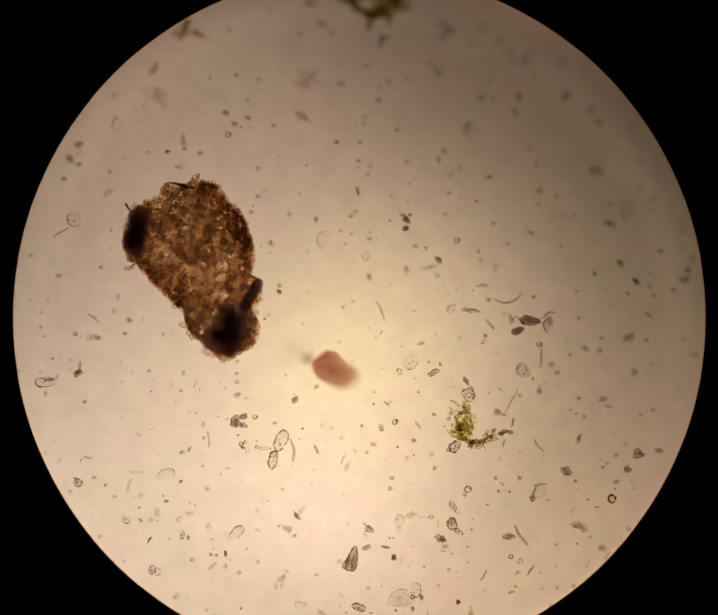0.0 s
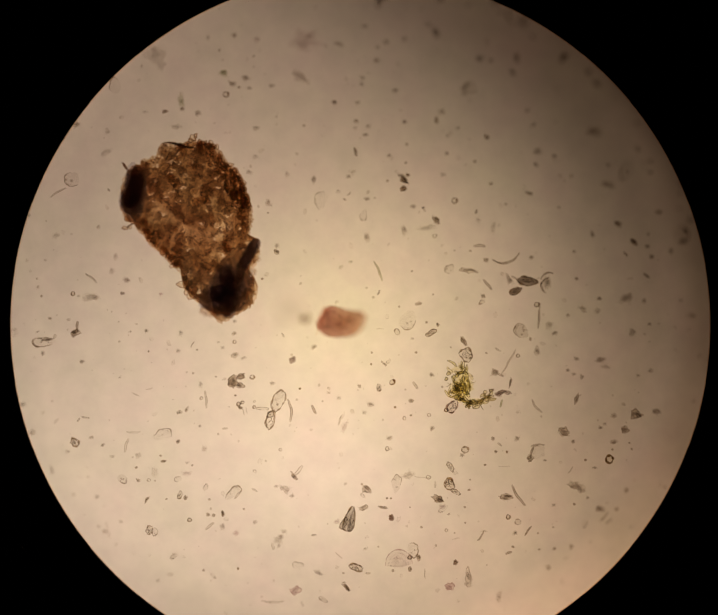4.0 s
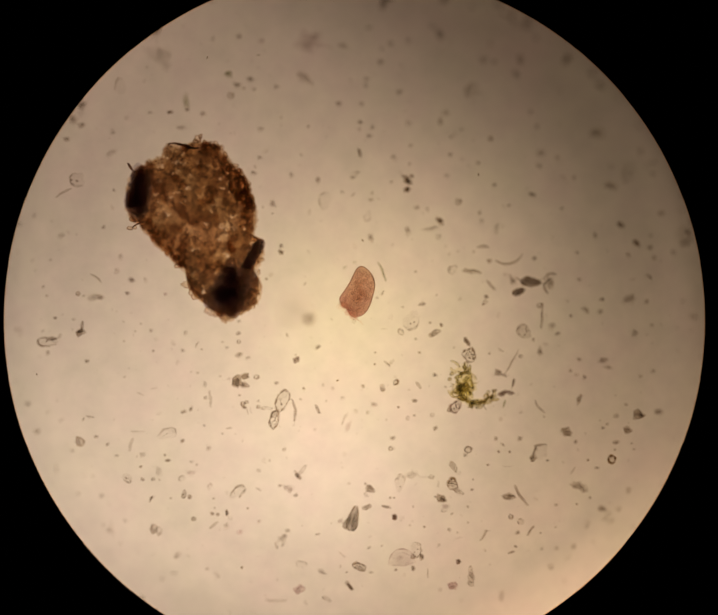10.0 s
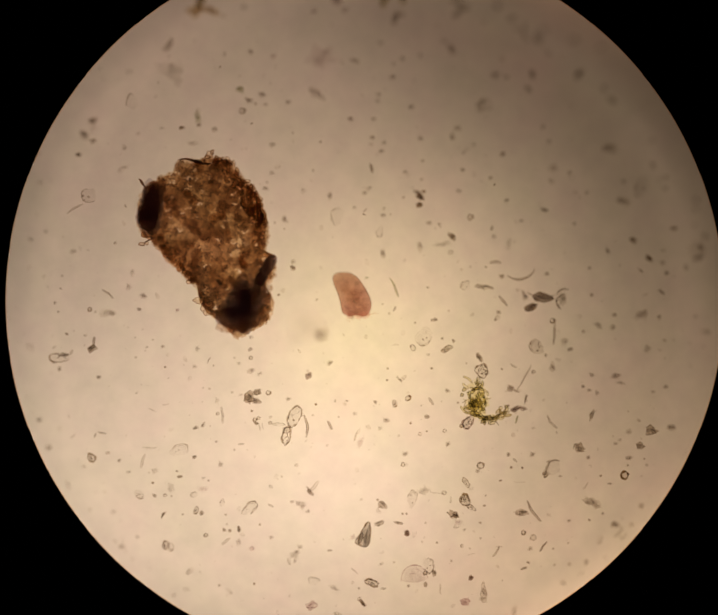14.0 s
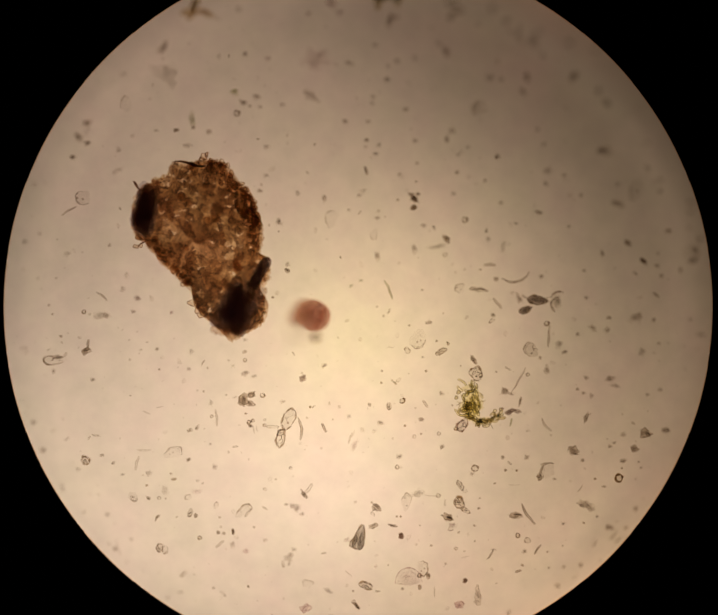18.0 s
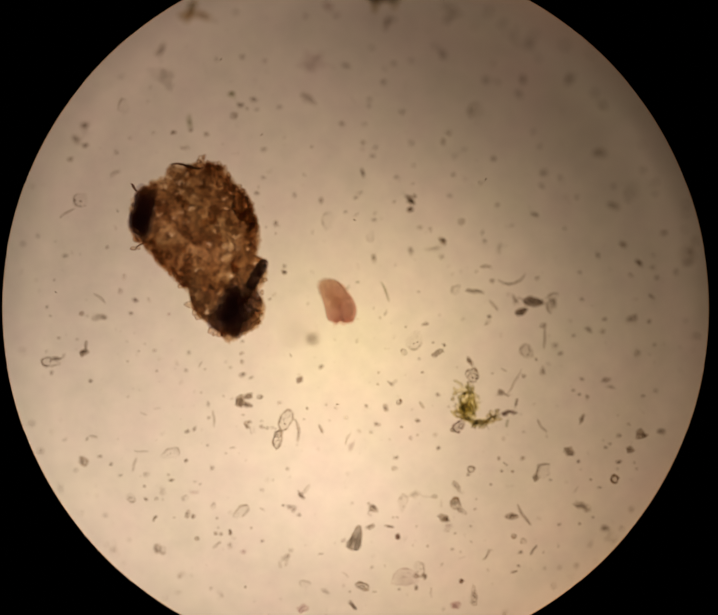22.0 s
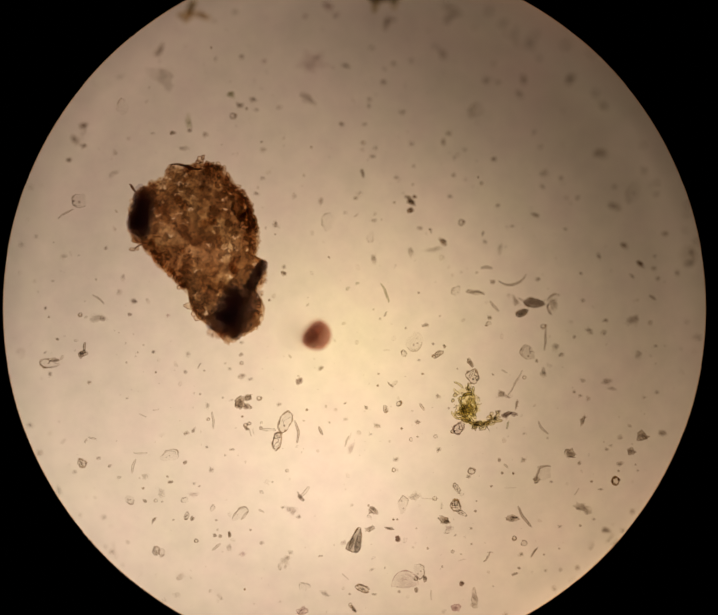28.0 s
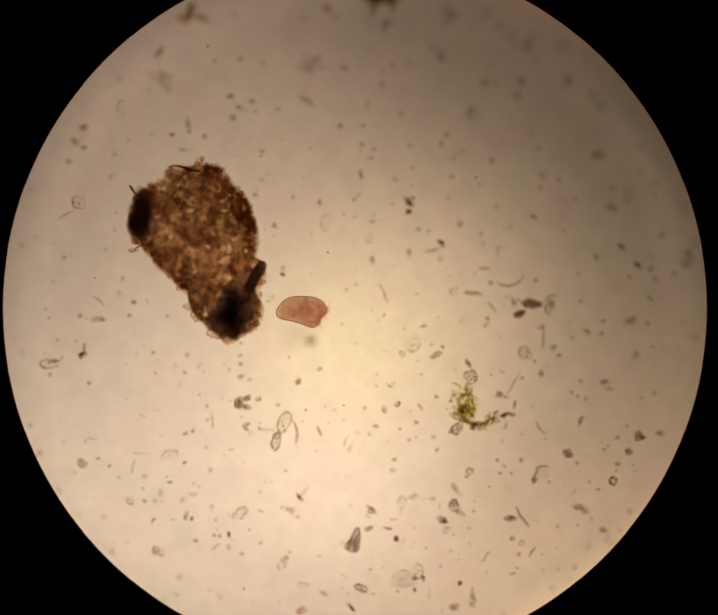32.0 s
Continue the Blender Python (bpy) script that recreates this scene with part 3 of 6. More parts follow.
grain(276, 407, 9.4, 8.2, 0, 0.15)
detritus(453, 695, 29.2, 46.8, 10, 0.15)
detritus(470, 720, 18.7, 16.4, 0, 0.16)
detritus(548, 692, 25.7, 14.0, 15, 0.3)
detritus(556, 597, 37.4, 16.4, 60, 0.45)
detritus(475, 651, 14.0, 16.4, 0, 0.15)
detritus(623, 559, 14.0, 21.1, 0, 0.3)
detritus(644, 528, 21.1, 14.0, -45, 0.42)
detritus(620, 675, 16.4, 14.0, 0, 0.2)
detritus(629, 398, 35.1, 25.7, 0, 0.3)
grain(749, 423, 11.7, 10.5, 0, 0.2)
grain(458, 454, 11.7, 10.5, 0, 0.14)
grain(474, 416, 11.7, 10.5, 0, 0.15)
detritus(-742, 379, 16.4, 11.7, -10, 0.5)
detritus(-625, 342, 29.2, 16.4, 20, 0.14)
cell(-714, 274, 42.1, 37.4, 20, 0.38, span=0.72)
fibre(-748, 239, 46.8, 4.7, 30, 0.35)
grain(-830, 183, 8.2, 8.2, 0, 0.25)
grain(-871, 162, 11.7, 10.5, 0, 0.2)
grain(-753, 129, 14.0, 12.9, 0, 0.14)
grain(-646, 151, 9.4, 9.4, 0, 0.25)
flake(-619, 246, 9.4, 4.7, -50, 0.4)
speck(-782, 67, 7.0, 7.0, 0, 0.14)
fibre(-665, 20, 37.4, 4.7, -38, 0.42)
detritus(-611, 37, 11.7, 18.7, 0, 0.16)
detritus(-601, 75, 11.7, 23.4, 0, 0.14)
grain(-573, 15, 12.9, 11.7, 0, 0.4, "brown")
grain(-244, 331, 11.7, 10.5, 0, 0.16)
grain(-261, 291, 11.7, 10.5, 0, 0.3)
detritus(-163, 284, 11.7, 21.1, 0, 0.15)
detritus(-94, 272, 16.4, 15.2, 30, 0.3)
cell(-77, 219, 44.5, 32.8, 85, 0.22, span=0.62)
fibre(-5, 236, 12.9, 3.5, 45, 0.85)
flake(11, 346, 23.4, 7.0, -75, 0.55)
detritus(38, 388, 16.4, 11.7, 0, 0.25)
speck(144, 364, 7.0, 7.0, 0, 0.4)
grain(99, 334, 10.5, 9.4, 0, 0.2)
speck(141, 316, 5.8, 5.8, 0, 0.4)
grain(-6, 280, 10.5, 9.4, 0, 0.25)
grain(7, 293, 9.4, 8.2, 0, 0.15)
detritus(-32, 242, 11.7, 9.4, 0, 0.14)
flake(135, 273, 28.1, 15.2, -55, 0.8)
flake(135, 249, 18.7, 14.0, 20, 0.88)
grain(146, 284, 9.4, 8.2, 0, 0.8)
detritus(126, 283, 16.4, 8.2, -20, 0.4)
speck(94, 269, 7.0, 7.0, 0, 0.35)
grain(41, 222, 11.7, 8.2, 0, 0.25)
speck(61, 225, 5.8, 5.8, 0, 0.15)
cell(33, 182, 30.4, 16.4, 75, 0.25, span=0.70)
grain(160, 203, 12.9, 11.7, 0, 0.22)
flake(186, 200, 8.2, 4.7, 20, 0.65)
flake(189, 193, 5.8, 3.5, -40, 0.65)
detritus(136, 141, 14.0, 25.7, 5, 0.25)
detritus(41, 123, 16.4, 21.1, 0, 0.32)
detritus(-211, 211, 14.0, 18.7, 0, 0.36)
speck(-212, 187, 4.7, 4.7, 0, 0.4)
flake(-192, 87, 19.9, 9.4, -30, 0.52)
detritus(-190, 102, 9.4, 16.4, 0, 0.25)
fibre(69, 37, 53.8, 5.8, -68, 0.38, "olive", bend=0.05)
speck(156, 37, 5.8, 4.7, 0, 0.4)
speck(-227, 18, 7.0, 5.8, 0, 0.5)
grain(-1, 61, 9.4, 8.2, 0, 0.15, "olive")
detritus(-26, 47, 14.0, 9.4, 30, 0.12, "olive")
detritus(195, 149, 39.8, 14.0, 5, 0.16)
grain(247, 340, 9.4, 9.4, 0, 0.36)
grain(249, 386, 8.2, 7.0, 0, 0.15)
grain(352, 383, 10.5, 9.4, 0, 0.75)
speck(319, 320, 7.0, 5.8, 0, 0.7)
detritus(236, 285, 16.4, 11.7, 0, 0.14)
grain(361, 262, 10.5, 7.0, 0, 0.5)
flake(458, 238, 21.1, 9.4, -25, 0.46)
grain(398, 209, 8.2, 5.8, 0, 0.5)
ring_cell(266, 218, 15.2, 15.2, 0, 0.5)
flake(322, 189, 14.0, 4.7, 60, 0.5)
flake(218, 169, 23.4, 14.0, -40, 0.6)
ring_cell(215, 128, 11.7, 11.7, 0, 0.22)
detritus(481, 346, 21.1, 21.1, 0, 0.2)
detritus(478, 312, 16.4, 9.4, -50, 0.25)
grain(526, 334, 10.5, 9.4, 0, 0.25)
grain(569, 282, 9.4, 9.4, 0, 0.2)
grain(535, 201, 8.2, 7.0, 0, 0.25)
detritus(621, 132, 11.7, 16.4, 20, 0.36)
grain(573, 87, 8.2, 7.0, 0, 0.3)
fibre(330, 100, 30.4, 8.2, 0, 0.3)
speck(306, 89, 7.0, 5.8, 0, 0.3)
fibre(397, 75, 72.5, 5.8, 14, 0.6, bend=-0.24)
grain(346, 65, 12.9, 11.7, 0, 0.42)
grain(463, 72, 10.5, 9.4, 0, 0.32)
cell(251, 41, 23.4, 22.2, 0, 0.36, span=0.76)
flake(304, 38, 42.1, 14.0, -8, 0.36)
grain(578, 16, 9.4, 8.2, 0, 0.3)
detritus(366, 149, 11.7, 35.1, -10, 0.14)
detritus(327, 167, 11.7, 16.4, 0, 0.12)
cell(714, 297, 53.8, 32.8, 60, 0.32, span=0.52)
detritus(665, 261, 46.8, 16.4, -10, 0.32)
detritus(747, 354, 16.4, 23.4, 0, 0.14)
grain(781, 325, 10.5, 8.2, 0, 0.36)
grain(667, 311, 11.7, 10.5, 0, 0.15)
flake(688, 159, 18.7, 11.7, -35, 0.56)
flake(729, 112, 21.1, 11.7, -50, 0.66)
fibre(706, 80, 15.2, 5.8, -45, 0.42)
fibre(759, 24, 19.9, 7.0, -40, 0.42)
grain(796, 190, 15.2, 9.4, 0, 0.46)
grain(767, 132, 8.2, 5.8, 0, 0.3)
detritus(763, 100, 16.4, 11.7, 0, 0.32)
grain(774, 73, 11.7, 10.5, 0, 0.3)
detritus(826, 88, 10.5, 18.7, 0, 0.32)
cell(856, 134, 46.8, 44.5, 10, 0.5, span=0.6)
detritus(863, 112, 39.8, 11.7, 10, 0.4)
grain(864, 267, 11.7, 11.7, 0, 0.36)
grain(863, 242, 10.5, 9.4, 0, 0.3)
grain(857, 200, 14.0, 8.2, 20, 0.26)
grain(886, 170, 10.5, 16.4, 0, 0.3)
grain(777, 293, 14.0, 12.9, 0, 0.14)
grain(-801, -2, 7.0, 7.0, 0, 0.26)
ring_cell(-711, -19, 10.5, 10.5, 0, 0.62)
speck(-792, -25, 5.8, 5.8, 0, 0.36)
grain(-770, -82, 8.2, 7.0, 0, 0.46)
detritus(-663, -29, 37.4, 16.4, -10, 0.32)
grain(-585, -19, 9.4, 9.4, 0, 0.42, "brown")
grain(-487, -21, 8.2, 8.2, 0, 0.26, "pink")
cell(-873, -119, 19.9, 19.9, 0, 0.34, span=0.80)
flake(-703, -119, 29.2, 19.9, 30, 0.58)
fibre(-700, -101, 23.4, 7.0, 85, 0.52)
cell(-787, -142, 65.5, 23.4, 5, 0.62, span=0.75)
flake(-777, -136, 30.4, 8.2, 5, 0.4)
detritus(-790, -171, 9.4, 14.0, 0, 0.32)
flake(-805, -117, 8.2, 3.5, 40, 0.5)
grain(-688, -193, 9.4, 9.4, 0, 0.36)
grain(-524, -115, 8.2, 8.2, 0, 0.3)
speck(-564, -116, 4.7, 4.7, 0, 0.3)
speck(-518, -167, 4.7, 4.7, 0, 0.6)
speck(-593, -142, 5.8, 5.8, 0, 0.2)
speck(-549, -97, 5.8, 5.8, 0, 0.16)
speck(-592, -234, 5.8, 3.5, 0, 0.32)
fibre(-551, -277, 19.9, 3.5, -25, 0.42)
fibre(-517, -262, 17.5, 3.5, 10, 0.32)
grain(-848, -305, 10.5, 10.5, 0, 0.3)
fibre(-680, -335, 22.2, 4.7, -10, 0.32)
fibre(-697, -342, 11.7, 4.7, 60, 0.32)
ring_cell(-825, -376, 11.7, 11.7, 0, 0.5)
fibre(-757, -345, 17.5, 4.7, 40, 0.16)
cell(-482, -380, 44.5, 28.1, 8, 0.36, span=0.63)
fibre(-557, -372, 37.4, 4.7, 0, 0.16)
grain(-298, -91, 10.5, 9.4, 0, 0.16)
flake(-300, -121, 14.0, 9.4, 0, 0.32)
ring_cell(-298, -143, 9.4, 9.4, 0, 0.46)
fibre(-405, -150, 17.5, 3.5, 60, 0.72)
speck(-394, -163, 4.7, 4.7, 0, 0.4)
speck(-340, -144, 7.0, 5.8, 0, 0.15)
detritus(-435, -121, 9.4, 16.4, 0, 0.16)
grain(-442, -166, 10.5, 8.2, 0, 0.2)
detritus(-298, -178, 18.7, 16.4, 0, 0.32)
grain(-329, -158, 9.4, 8.2, 0, 0.14)
grain(-275, -185, 12.9, 7.0, 20, 0.16)
grain(-152, -190, 19, 17, 20, 0.6, "brown")
fibre(-174, -126, 11.7, 4.7, -60, 0.26)
grain(-95, -157, 11.7, 9.4, 40, 0.36)
soft_heap(-118, -84, 46, 0.05)
soft_heap(-152, -66, 120, 0.011, "blue", "very faint lilac halo beside the blurred particle")
flake(-301, -246, 25.7, 37.4, -15, 0.72)
flake(-282, -233, 23.4, 15.2, 30, 0.66)
flake(-284, -254, 21.1, 14.0, 0, 0.55)
ring_cell(-253, -233, 12.9, 11.7, 0, 0.56)
grain(-202, -249, 10.5, 9.4, 0, 0.26)
speck(-131, -263, 5.8, 5.8, 0, 0.72)
speck(-404, -223, 5.8, 5.8, 0, 0.3)
speck(-346, -232, 5.8, 4.7, 0, 0.3)
speck(-323, -238, 7.0, 7.0, 0, 0.16)
detritus(-385, -253, 9.4, 16.4, 0, 0.16)
ring_cell(-383, -287, 8.2, 8.2, 0, 0.42)
fibre(-372, -290, 44.5, 5.8, -85, 0.26)
flake(-439, -322, 16.4, 9.4, 20, 0.32)
flake(-421, -315, 14.0, 8.2, 60, 0.32)
ring_cell(-288, -302, 10.5, 10.5, 0, 0.68)
ring_cell(-278, -298, 9.4, 8.2, 0, 0.62)
flake(-284, -312, 10.5, 7.0, 0, 0.8)
fibre(-276, -321, 19.9, 3.5, 105, 0.5)
fibre(-267, -319, 17.5, 3.5, 100, 0.26)
speck(-296, -280, 5.8, 4.7, 0, 0.6)
ring_cell(-248, -310, 8.2, 8.2, 0, 0.56)
cell(-227, -314, 35.1, 7.0, -2, 0.6)
ring_cell(-247, -296, 7.0, 7.0, 0, 0.22)
cell(-187, -294, 62, 30, 62, 0.6)
cell(-207, -344, 46, 22, 75, 0.62)
cell(-208, -329, 18.7, 14.0, 30, 0.6)
fibre(-159, -319, 58.5, 7.0, -84, 0.45, bend=0.1)
fibre(-95, -316, 24.6, 7.0, -65, 0.5)
fibre(-28, -343, 30.4, 4.7, 70, 0.26)
fibre(-21, -331, 21.1, 3.5, 72, 0.2)
speck(-139, -291, 7.0, 5.8, 0, 0.2)
speck(-73, -295, 4.7, 4.7, 0, 0.26)
grain(-387, -359, 7.0, 7.0, 0, 0.26)
fibre(-323, -365, 15.2, 4.7, 5, 0.26)
grain(-32, -287, 9.4, 9.4, 0, 0.14)
cell(145, -89, 51.5, 39.8, 60, 0.4, span=0.45)
cell(118, -118, 17.5, 11.7, -60, 0.76)
cell(205, -121, 33.9, 14.0, 25, 0.76)
grain(193, -94, 7.0, 5.8, 0, 0.5)
flake(222, -99, 10.5, 7.0, -75, 0.72)
fibre(74, -111, 17.5, 3.5, 0, 0.22)
detritus(157, -136, 10.5, 7.0, 0, 0.16)
flake(174, -46, 16.4, 9.4, 10, 0.36)
flake(71, -18, 12.9, 4.7, 65, 0.32)
speck(40, -6, 7.0, 5.8, 0, 0.16)
speck(57, -30, 7.0, 7.0, 0, 0.2)
speck(123, -54, 5.8, 5.8, 0, 0.32)
speck(210, -23, 4.7, 4.7, 0, 0.3)
speck(53, -171, 5.8, 5.8, 0, 0.36)
speck(166, -171, 7.0, 5.8, 0, 0.46)
speck(51, -201, 5.8, 5.8, 0, 0.5)
flake(84, -200, 17.5, 4.7, -40, 0.52)
cell(96, -193, 15.2, 8.2, 45, 0.42, span=0.70)
ring_cell(105, -247, 15.2, 12.9, 30, 0.9)
grain(21, -257, 9.4, 9.4, 0, 0.42)
cell(71, -261, 19.9, 10.5, 90, 0.78)
grain(206, -229, 10.5, 9.4, 0, 0.36)
fibre(164, -255, 22.2, 7.0, -55, 0.32)
grain(154, -295, 11.7, 10.5, 0, 0.46)
grain(49, -304, 12.9, 11.7, 0, 0.32)
speck(112, -311, 5.8, 5.8, 0, 0.62)
ring_cell(136, -339, 8.2, 10.5, 0, 0.36)
speck(153, -332, 5.8, 4.7, 0, 0.5)
ring_cell(199, -331, 9.4, 9.4, 0, 0.32)
grain(207, -366, 10.5, 9.4, 0, 0.36)
grain(33, -325, 9.4, 9.4, 0, 0.16)
speck(233, -259, 5.8, 5.8, 0, 0.32)
speck(139, -266, 5.8, 4.7, 0, 0.2)
flake(288, -142, 25.7, 10.5, -60, 0.66)
cell(295, -179, 39.8, 28.1, -70, 0.68)
cell(260, -308, 38, 22, 52, 0.66, "brown")
ring_cell(243, -318, 10.5, 10.5, 0, 0.82)
speck(255, -158, 4.7, 4.7, 0, 0.3)
speck(346, -173, 5.8, 5.8, 0, 0.32)
fibre(376, -164, 17.5, 4.7, -30, 0.26)
ring_cell(427, -180, 9.4, 9.4, 0, 0.42)
fibre(403, -194, 72.5, 4.7, 60, 0.36)
grain(367, -222, 16.4, 17.5, 0, 0.5)
fibre(381, -227, 21.1, 5.8, -30, 0.42)
flake(407, -249, 25.7, 7.0, 70, 0.56)
speck(362, -267, 7.0, 5.8, 0, 0.52)
flake(381, -275, 32.8, 11.7, 25, 0.66, "brown")
fibre(384, -302, 21.1, 4.7, 75, 0.52, "olive")
flake(400, -275, 17.5, 9.4, 0, 0.5, "brown")
speck(309, -232, 4.7, 4.7, 0, 0.32)
speck(425, -325, 7.0, 5.8, 0, 0.16)
cell(335, -42, 17.5, 10.5, 25, 0.68)
detritus(339, -27, 11.7, 12.9, 30, 0.42)
ring_cell(476, -49, 14.0, 12.9, 0, 0.62)
fibre(481, -82, 56.2, 5.8, 86, 0.42, bend=0)
cell(435, -117, 39.8, 30.4, -60, 0.55, span=0.6)
grain(459, -138, 7.0, 9.4, 0, 0.42)
detritus(475, -170, 16.4, 18.7, 0, 0.36)
detritus(521, -122, 18.7, 9.4, 20, 0.36)
detritus(556, -77, 11.7, 10.5, 0, 0.32)
grain(638, -34, 14.0, 8.2, 0, 0.36)
detritus(594, -61, 21.1, 11.7, -45, 0.32)
detritus(707, -33, 35.1, 23.4, 20, 0.32)
grain(852, -39, 7.0, 5.8, 0, 0.5)
detritus(880, -78, 29.2, 14.0, 0, 0.2)
detritus(721, -121, 18.7, 23.4, 0, 0.2)
detritus(640, -191, 21.1, 16.4, 0, 0.36)
detritus(651, -209, 21.1, 11.7, -20, 0.22)
grain(576, -189, 11.7, 10.5, 0, 0.26)
grain(554, -218, 9.4, 8.2, 0, 0.32)
grain(570, -227, 9.4, 8.2, 0, 0.2)
detritus(590, -234, 9.4, 16.4, 0, 0.26)
fibre(475, -308, 42.1, 5.8, -52, 0.34, bend=-0.1)
flake(577, -290, 35.1, 9.4, 75, 0.46)
flake(730, -332, 35.1, 25.7, -20, 0.6)
detritus(784, -324, 23.4, 16.4, -20, 0.46)
flake(701, -370, 23.4, 15.2, 0, 0.5)
flake(541, -374, 35.1, 23.4, 0, 0.52)
grain(637, -364, 9.4, 8.2, 0, 0.32)
grain(648, -355, 9.4, 7.0, 0, 0.16)
grain(767, -220, 11.7, 10.5, 0, 0.16)
grain(734, -232, 9.4, 8.2, 0, 0.16)
grain(765, -100, 9.4, 8.2, 0, 0.2)
husk(453, 11, 55, 23, -8, 0.9)
husk(422, -14, 36, 17, 24, 0.85)
fibre(503, 23, 35.1, 4.7, 25, 0.66, bend=0.25)
fibre(498, 9, 28.1, 4.7, 45, 0.62, bend=0.2)
fibre(493, -5, 30.4, 5.8, -70, 0.66, bend=-0.15)
detritus(502, 5, 23.4, 32.8, 0, 0.3)
detritus(406, 14, 14.0, 30.4, 10, 0.36)
fibre(420, 20, 18.7, 4.7, -28, 0.42)
fibre(349, 2, 35.1, 7.0, -50, 0.36)
cell(-707, -400, 25.7, 19.9, -30, 0.78)
detritus(-665, -387, 11.7, 9.4, 0, 0.32)
detritus(-636, -407, 8.2, 10.5, 0, 0.32)
grain(-730, -425, 9.4, 5.8, 0, 0.36)
detritus(-611, -436, 11.7, 9.4, 0, 0.14)
fibre(-574, -407, 37.4, 7.0, 75, 0.16)
cell(-585, -493, 28.1, 18.7, -30, 0.62, span=0.5)
speck(-550, -464, 7.0, 5.8, 0, 0.46)
speck(-488, -434, 7.0, 4.7, -40, 0.42)
grain(-480, -448, 11.7, 7.0, 0, 0.62)
flake(-442, -398, 15.2, 7.0, 60, 0.5)
grain(-376, -417, 11.7, 11.7, 0, 0.22)
flake(-545, -498, 11.7, 7.0, -40, 0.42)
ring_cell(-518, -496, 9.4, 8.2, 0, 0.36)
speck(-502, -498, 4.7, 4.7, 0, 0.3)
flake(-406, -459, 8.2, 4.7, 30, 0.36)
grain(-420, -452, 8.2, 7.0, 0, 0.14)
cell(-443, -494, 21.1, 14.0, 0, 0.32, span=0.73)
cell(-439, -535, 23.4, 12.9, 70, 0.72)
flake(-424, -542, 9.4, 11.7, 0, 0.55)
cell(-373, -515, 21.1, 14.0, 60, 0.42, span=0.66)
flake(-523, -545, 19.9, 7.0, 65, 0.56)
speck(-473, -545, 5.8, 4.7, 0, 0.36)
speck(-363, -546, 7.0, 5.8, 0, 0.3)
ring_cell(-414, -598, 10.5, 9.4, 0, 0.6)
grain(-367, -585, 9.4, 8.2, 0, 0.5)
grain(-352, -587, 9.4, 8.2, 0, 0.46)
fibre(-362, -614, 28.1, 7.0, 40, 0.2)
flake(-594, -606, 12.9, 5.8, -10, 0.32)
speck(-718, -538, 5.8, 5.8, 0, 0.32)
fibre(-629, -630, 42.1, 3.5, -75, 0.42)
grain(-637, -633, 9.4, 9.4, 0, 0.46)
speck(-653, -620, 5.8, 5.8, 0, 0.3)
cell(-518, -625, 22.2, 16.4, 60, 0.68)
cell(-504, -629, 19.9, 14.0, 90, 0.46)
cell(-455, -693, 23.4, 9.4, 30, 0.5)
fibre(-468, -744, 16.4, 4.7, 0, 0.32)
speck(-380, -729, 5.8, 5.8, 0, 0.36)
speck(-351, -749, 5.8, 5.8, 0, 0.3)
speck(-501, -760, 7.0, 5.8, 0, 0.32)
grain(-655, -542, 11.7, 10.5, 0, 0.14)
detritus(-773, -476, 8.2, 23.4, 10, 0.16)
ring_cell(-181, -419, 8.2, 8.2, 0, 0.32)
ring_cell(-247, -474, 10.5, 7.0, -40, 0.28)
flake(-145, -489, 21.1, 10.5, -40, 0.46)
fibre(-151, -481, 18.7, 4.7, -60, 0.4)
fibre(-136, -472, 35.1, 9.4, 50, 0.14)
grain(-192, -512, 9.4, 8.2, 0, 0.26)
detritus(-168, -518, 23.4, 16.4, 0, 0.16)
fibre(-247, -522, 16.4, 4.7, -30, 0.24)
cell(-302, -529, 46.8, 22.2, 40, 0.5, span=0.7)
cell(-290, -534, 25.7, 5.8, 48, 0.5)
flake(-329, -583, 16.4, 7.0, 85, 0.78)
speck(-275, -571, 5.8, 5.8, 0, 0.36)
grain(-247, -604, 12.9, 10.5, 0, 0.22)
cell(-201, -665, 17.5, 7.0, 100, 0.62)
detritus(-185, -665, 7.0, 16.4, -20, 0.22)
grain(-180, -641, 11.7, 10.5, 0, 0.26)
fibre(-96, -638, 12.9, 4.7, 10, 0.36)
shard(-4, -597, 63, 25, 79, 0.86)
flake(40, -522, 30.4, 16.4, -42, 0.52)
cell(29, -537, 18.7, 7.0, -40, 0.6)
flake(32, -567, 23.4, 11.7, 30, 0.42)
speck(27, -508, 5.8, 5.8, 0, 0.42)
speck(91, -544, 5.8, 4.7, 0, 0.62)
speck(101, -544, 4.7, 4.7, 0, 0.6)
flake(80, -567, 24.6, 5.8, -8, 0.6)
grain(102, -593, 15.2, 12.9, 90, 0.92, "brown")
fibre(-32, -690, 23.4, 3.5, -42, 0.42)
cell(13, -721, 42.1, 18.7, -15, 0.76)
speck(-21, -735, 5.8, 5.8, 0, 0.32)
fibre(42, -735, 12.9, 4.7, 0, 0.36)
flake(-13, -773, 23.4, 8.2, -50, 0.76)
cell(-19, -763, 15.2, 9.4, 0, 0.5)
speck(-290, -723, 5.8, 5.8, 0, 0.62)
cell(-137, -715, 28.1, 16.4, 0, 0.22, span=0.75)
detritus(-83, -735, 23.4, 11.7, -40, 0.2)
grain(35, -672, 8.2, 8.2, 0, 0.2)
speck(69, -668, 4.7, 4.7, 0, 0.3)
flake(-142, -779, 30.4, 21.1, 30, 0.32, "pink")
ring_cell(92, -417, 9.4, 11.7, 0, 0.46)
grain(98, -390, 11.7, 10.5, 0, 0.32)
speck(-219, -448, 5.8, 5.8, 0, 0.2)
cell(116, -505, 46.8, 28.1, 85, 0.32, span=0.55)
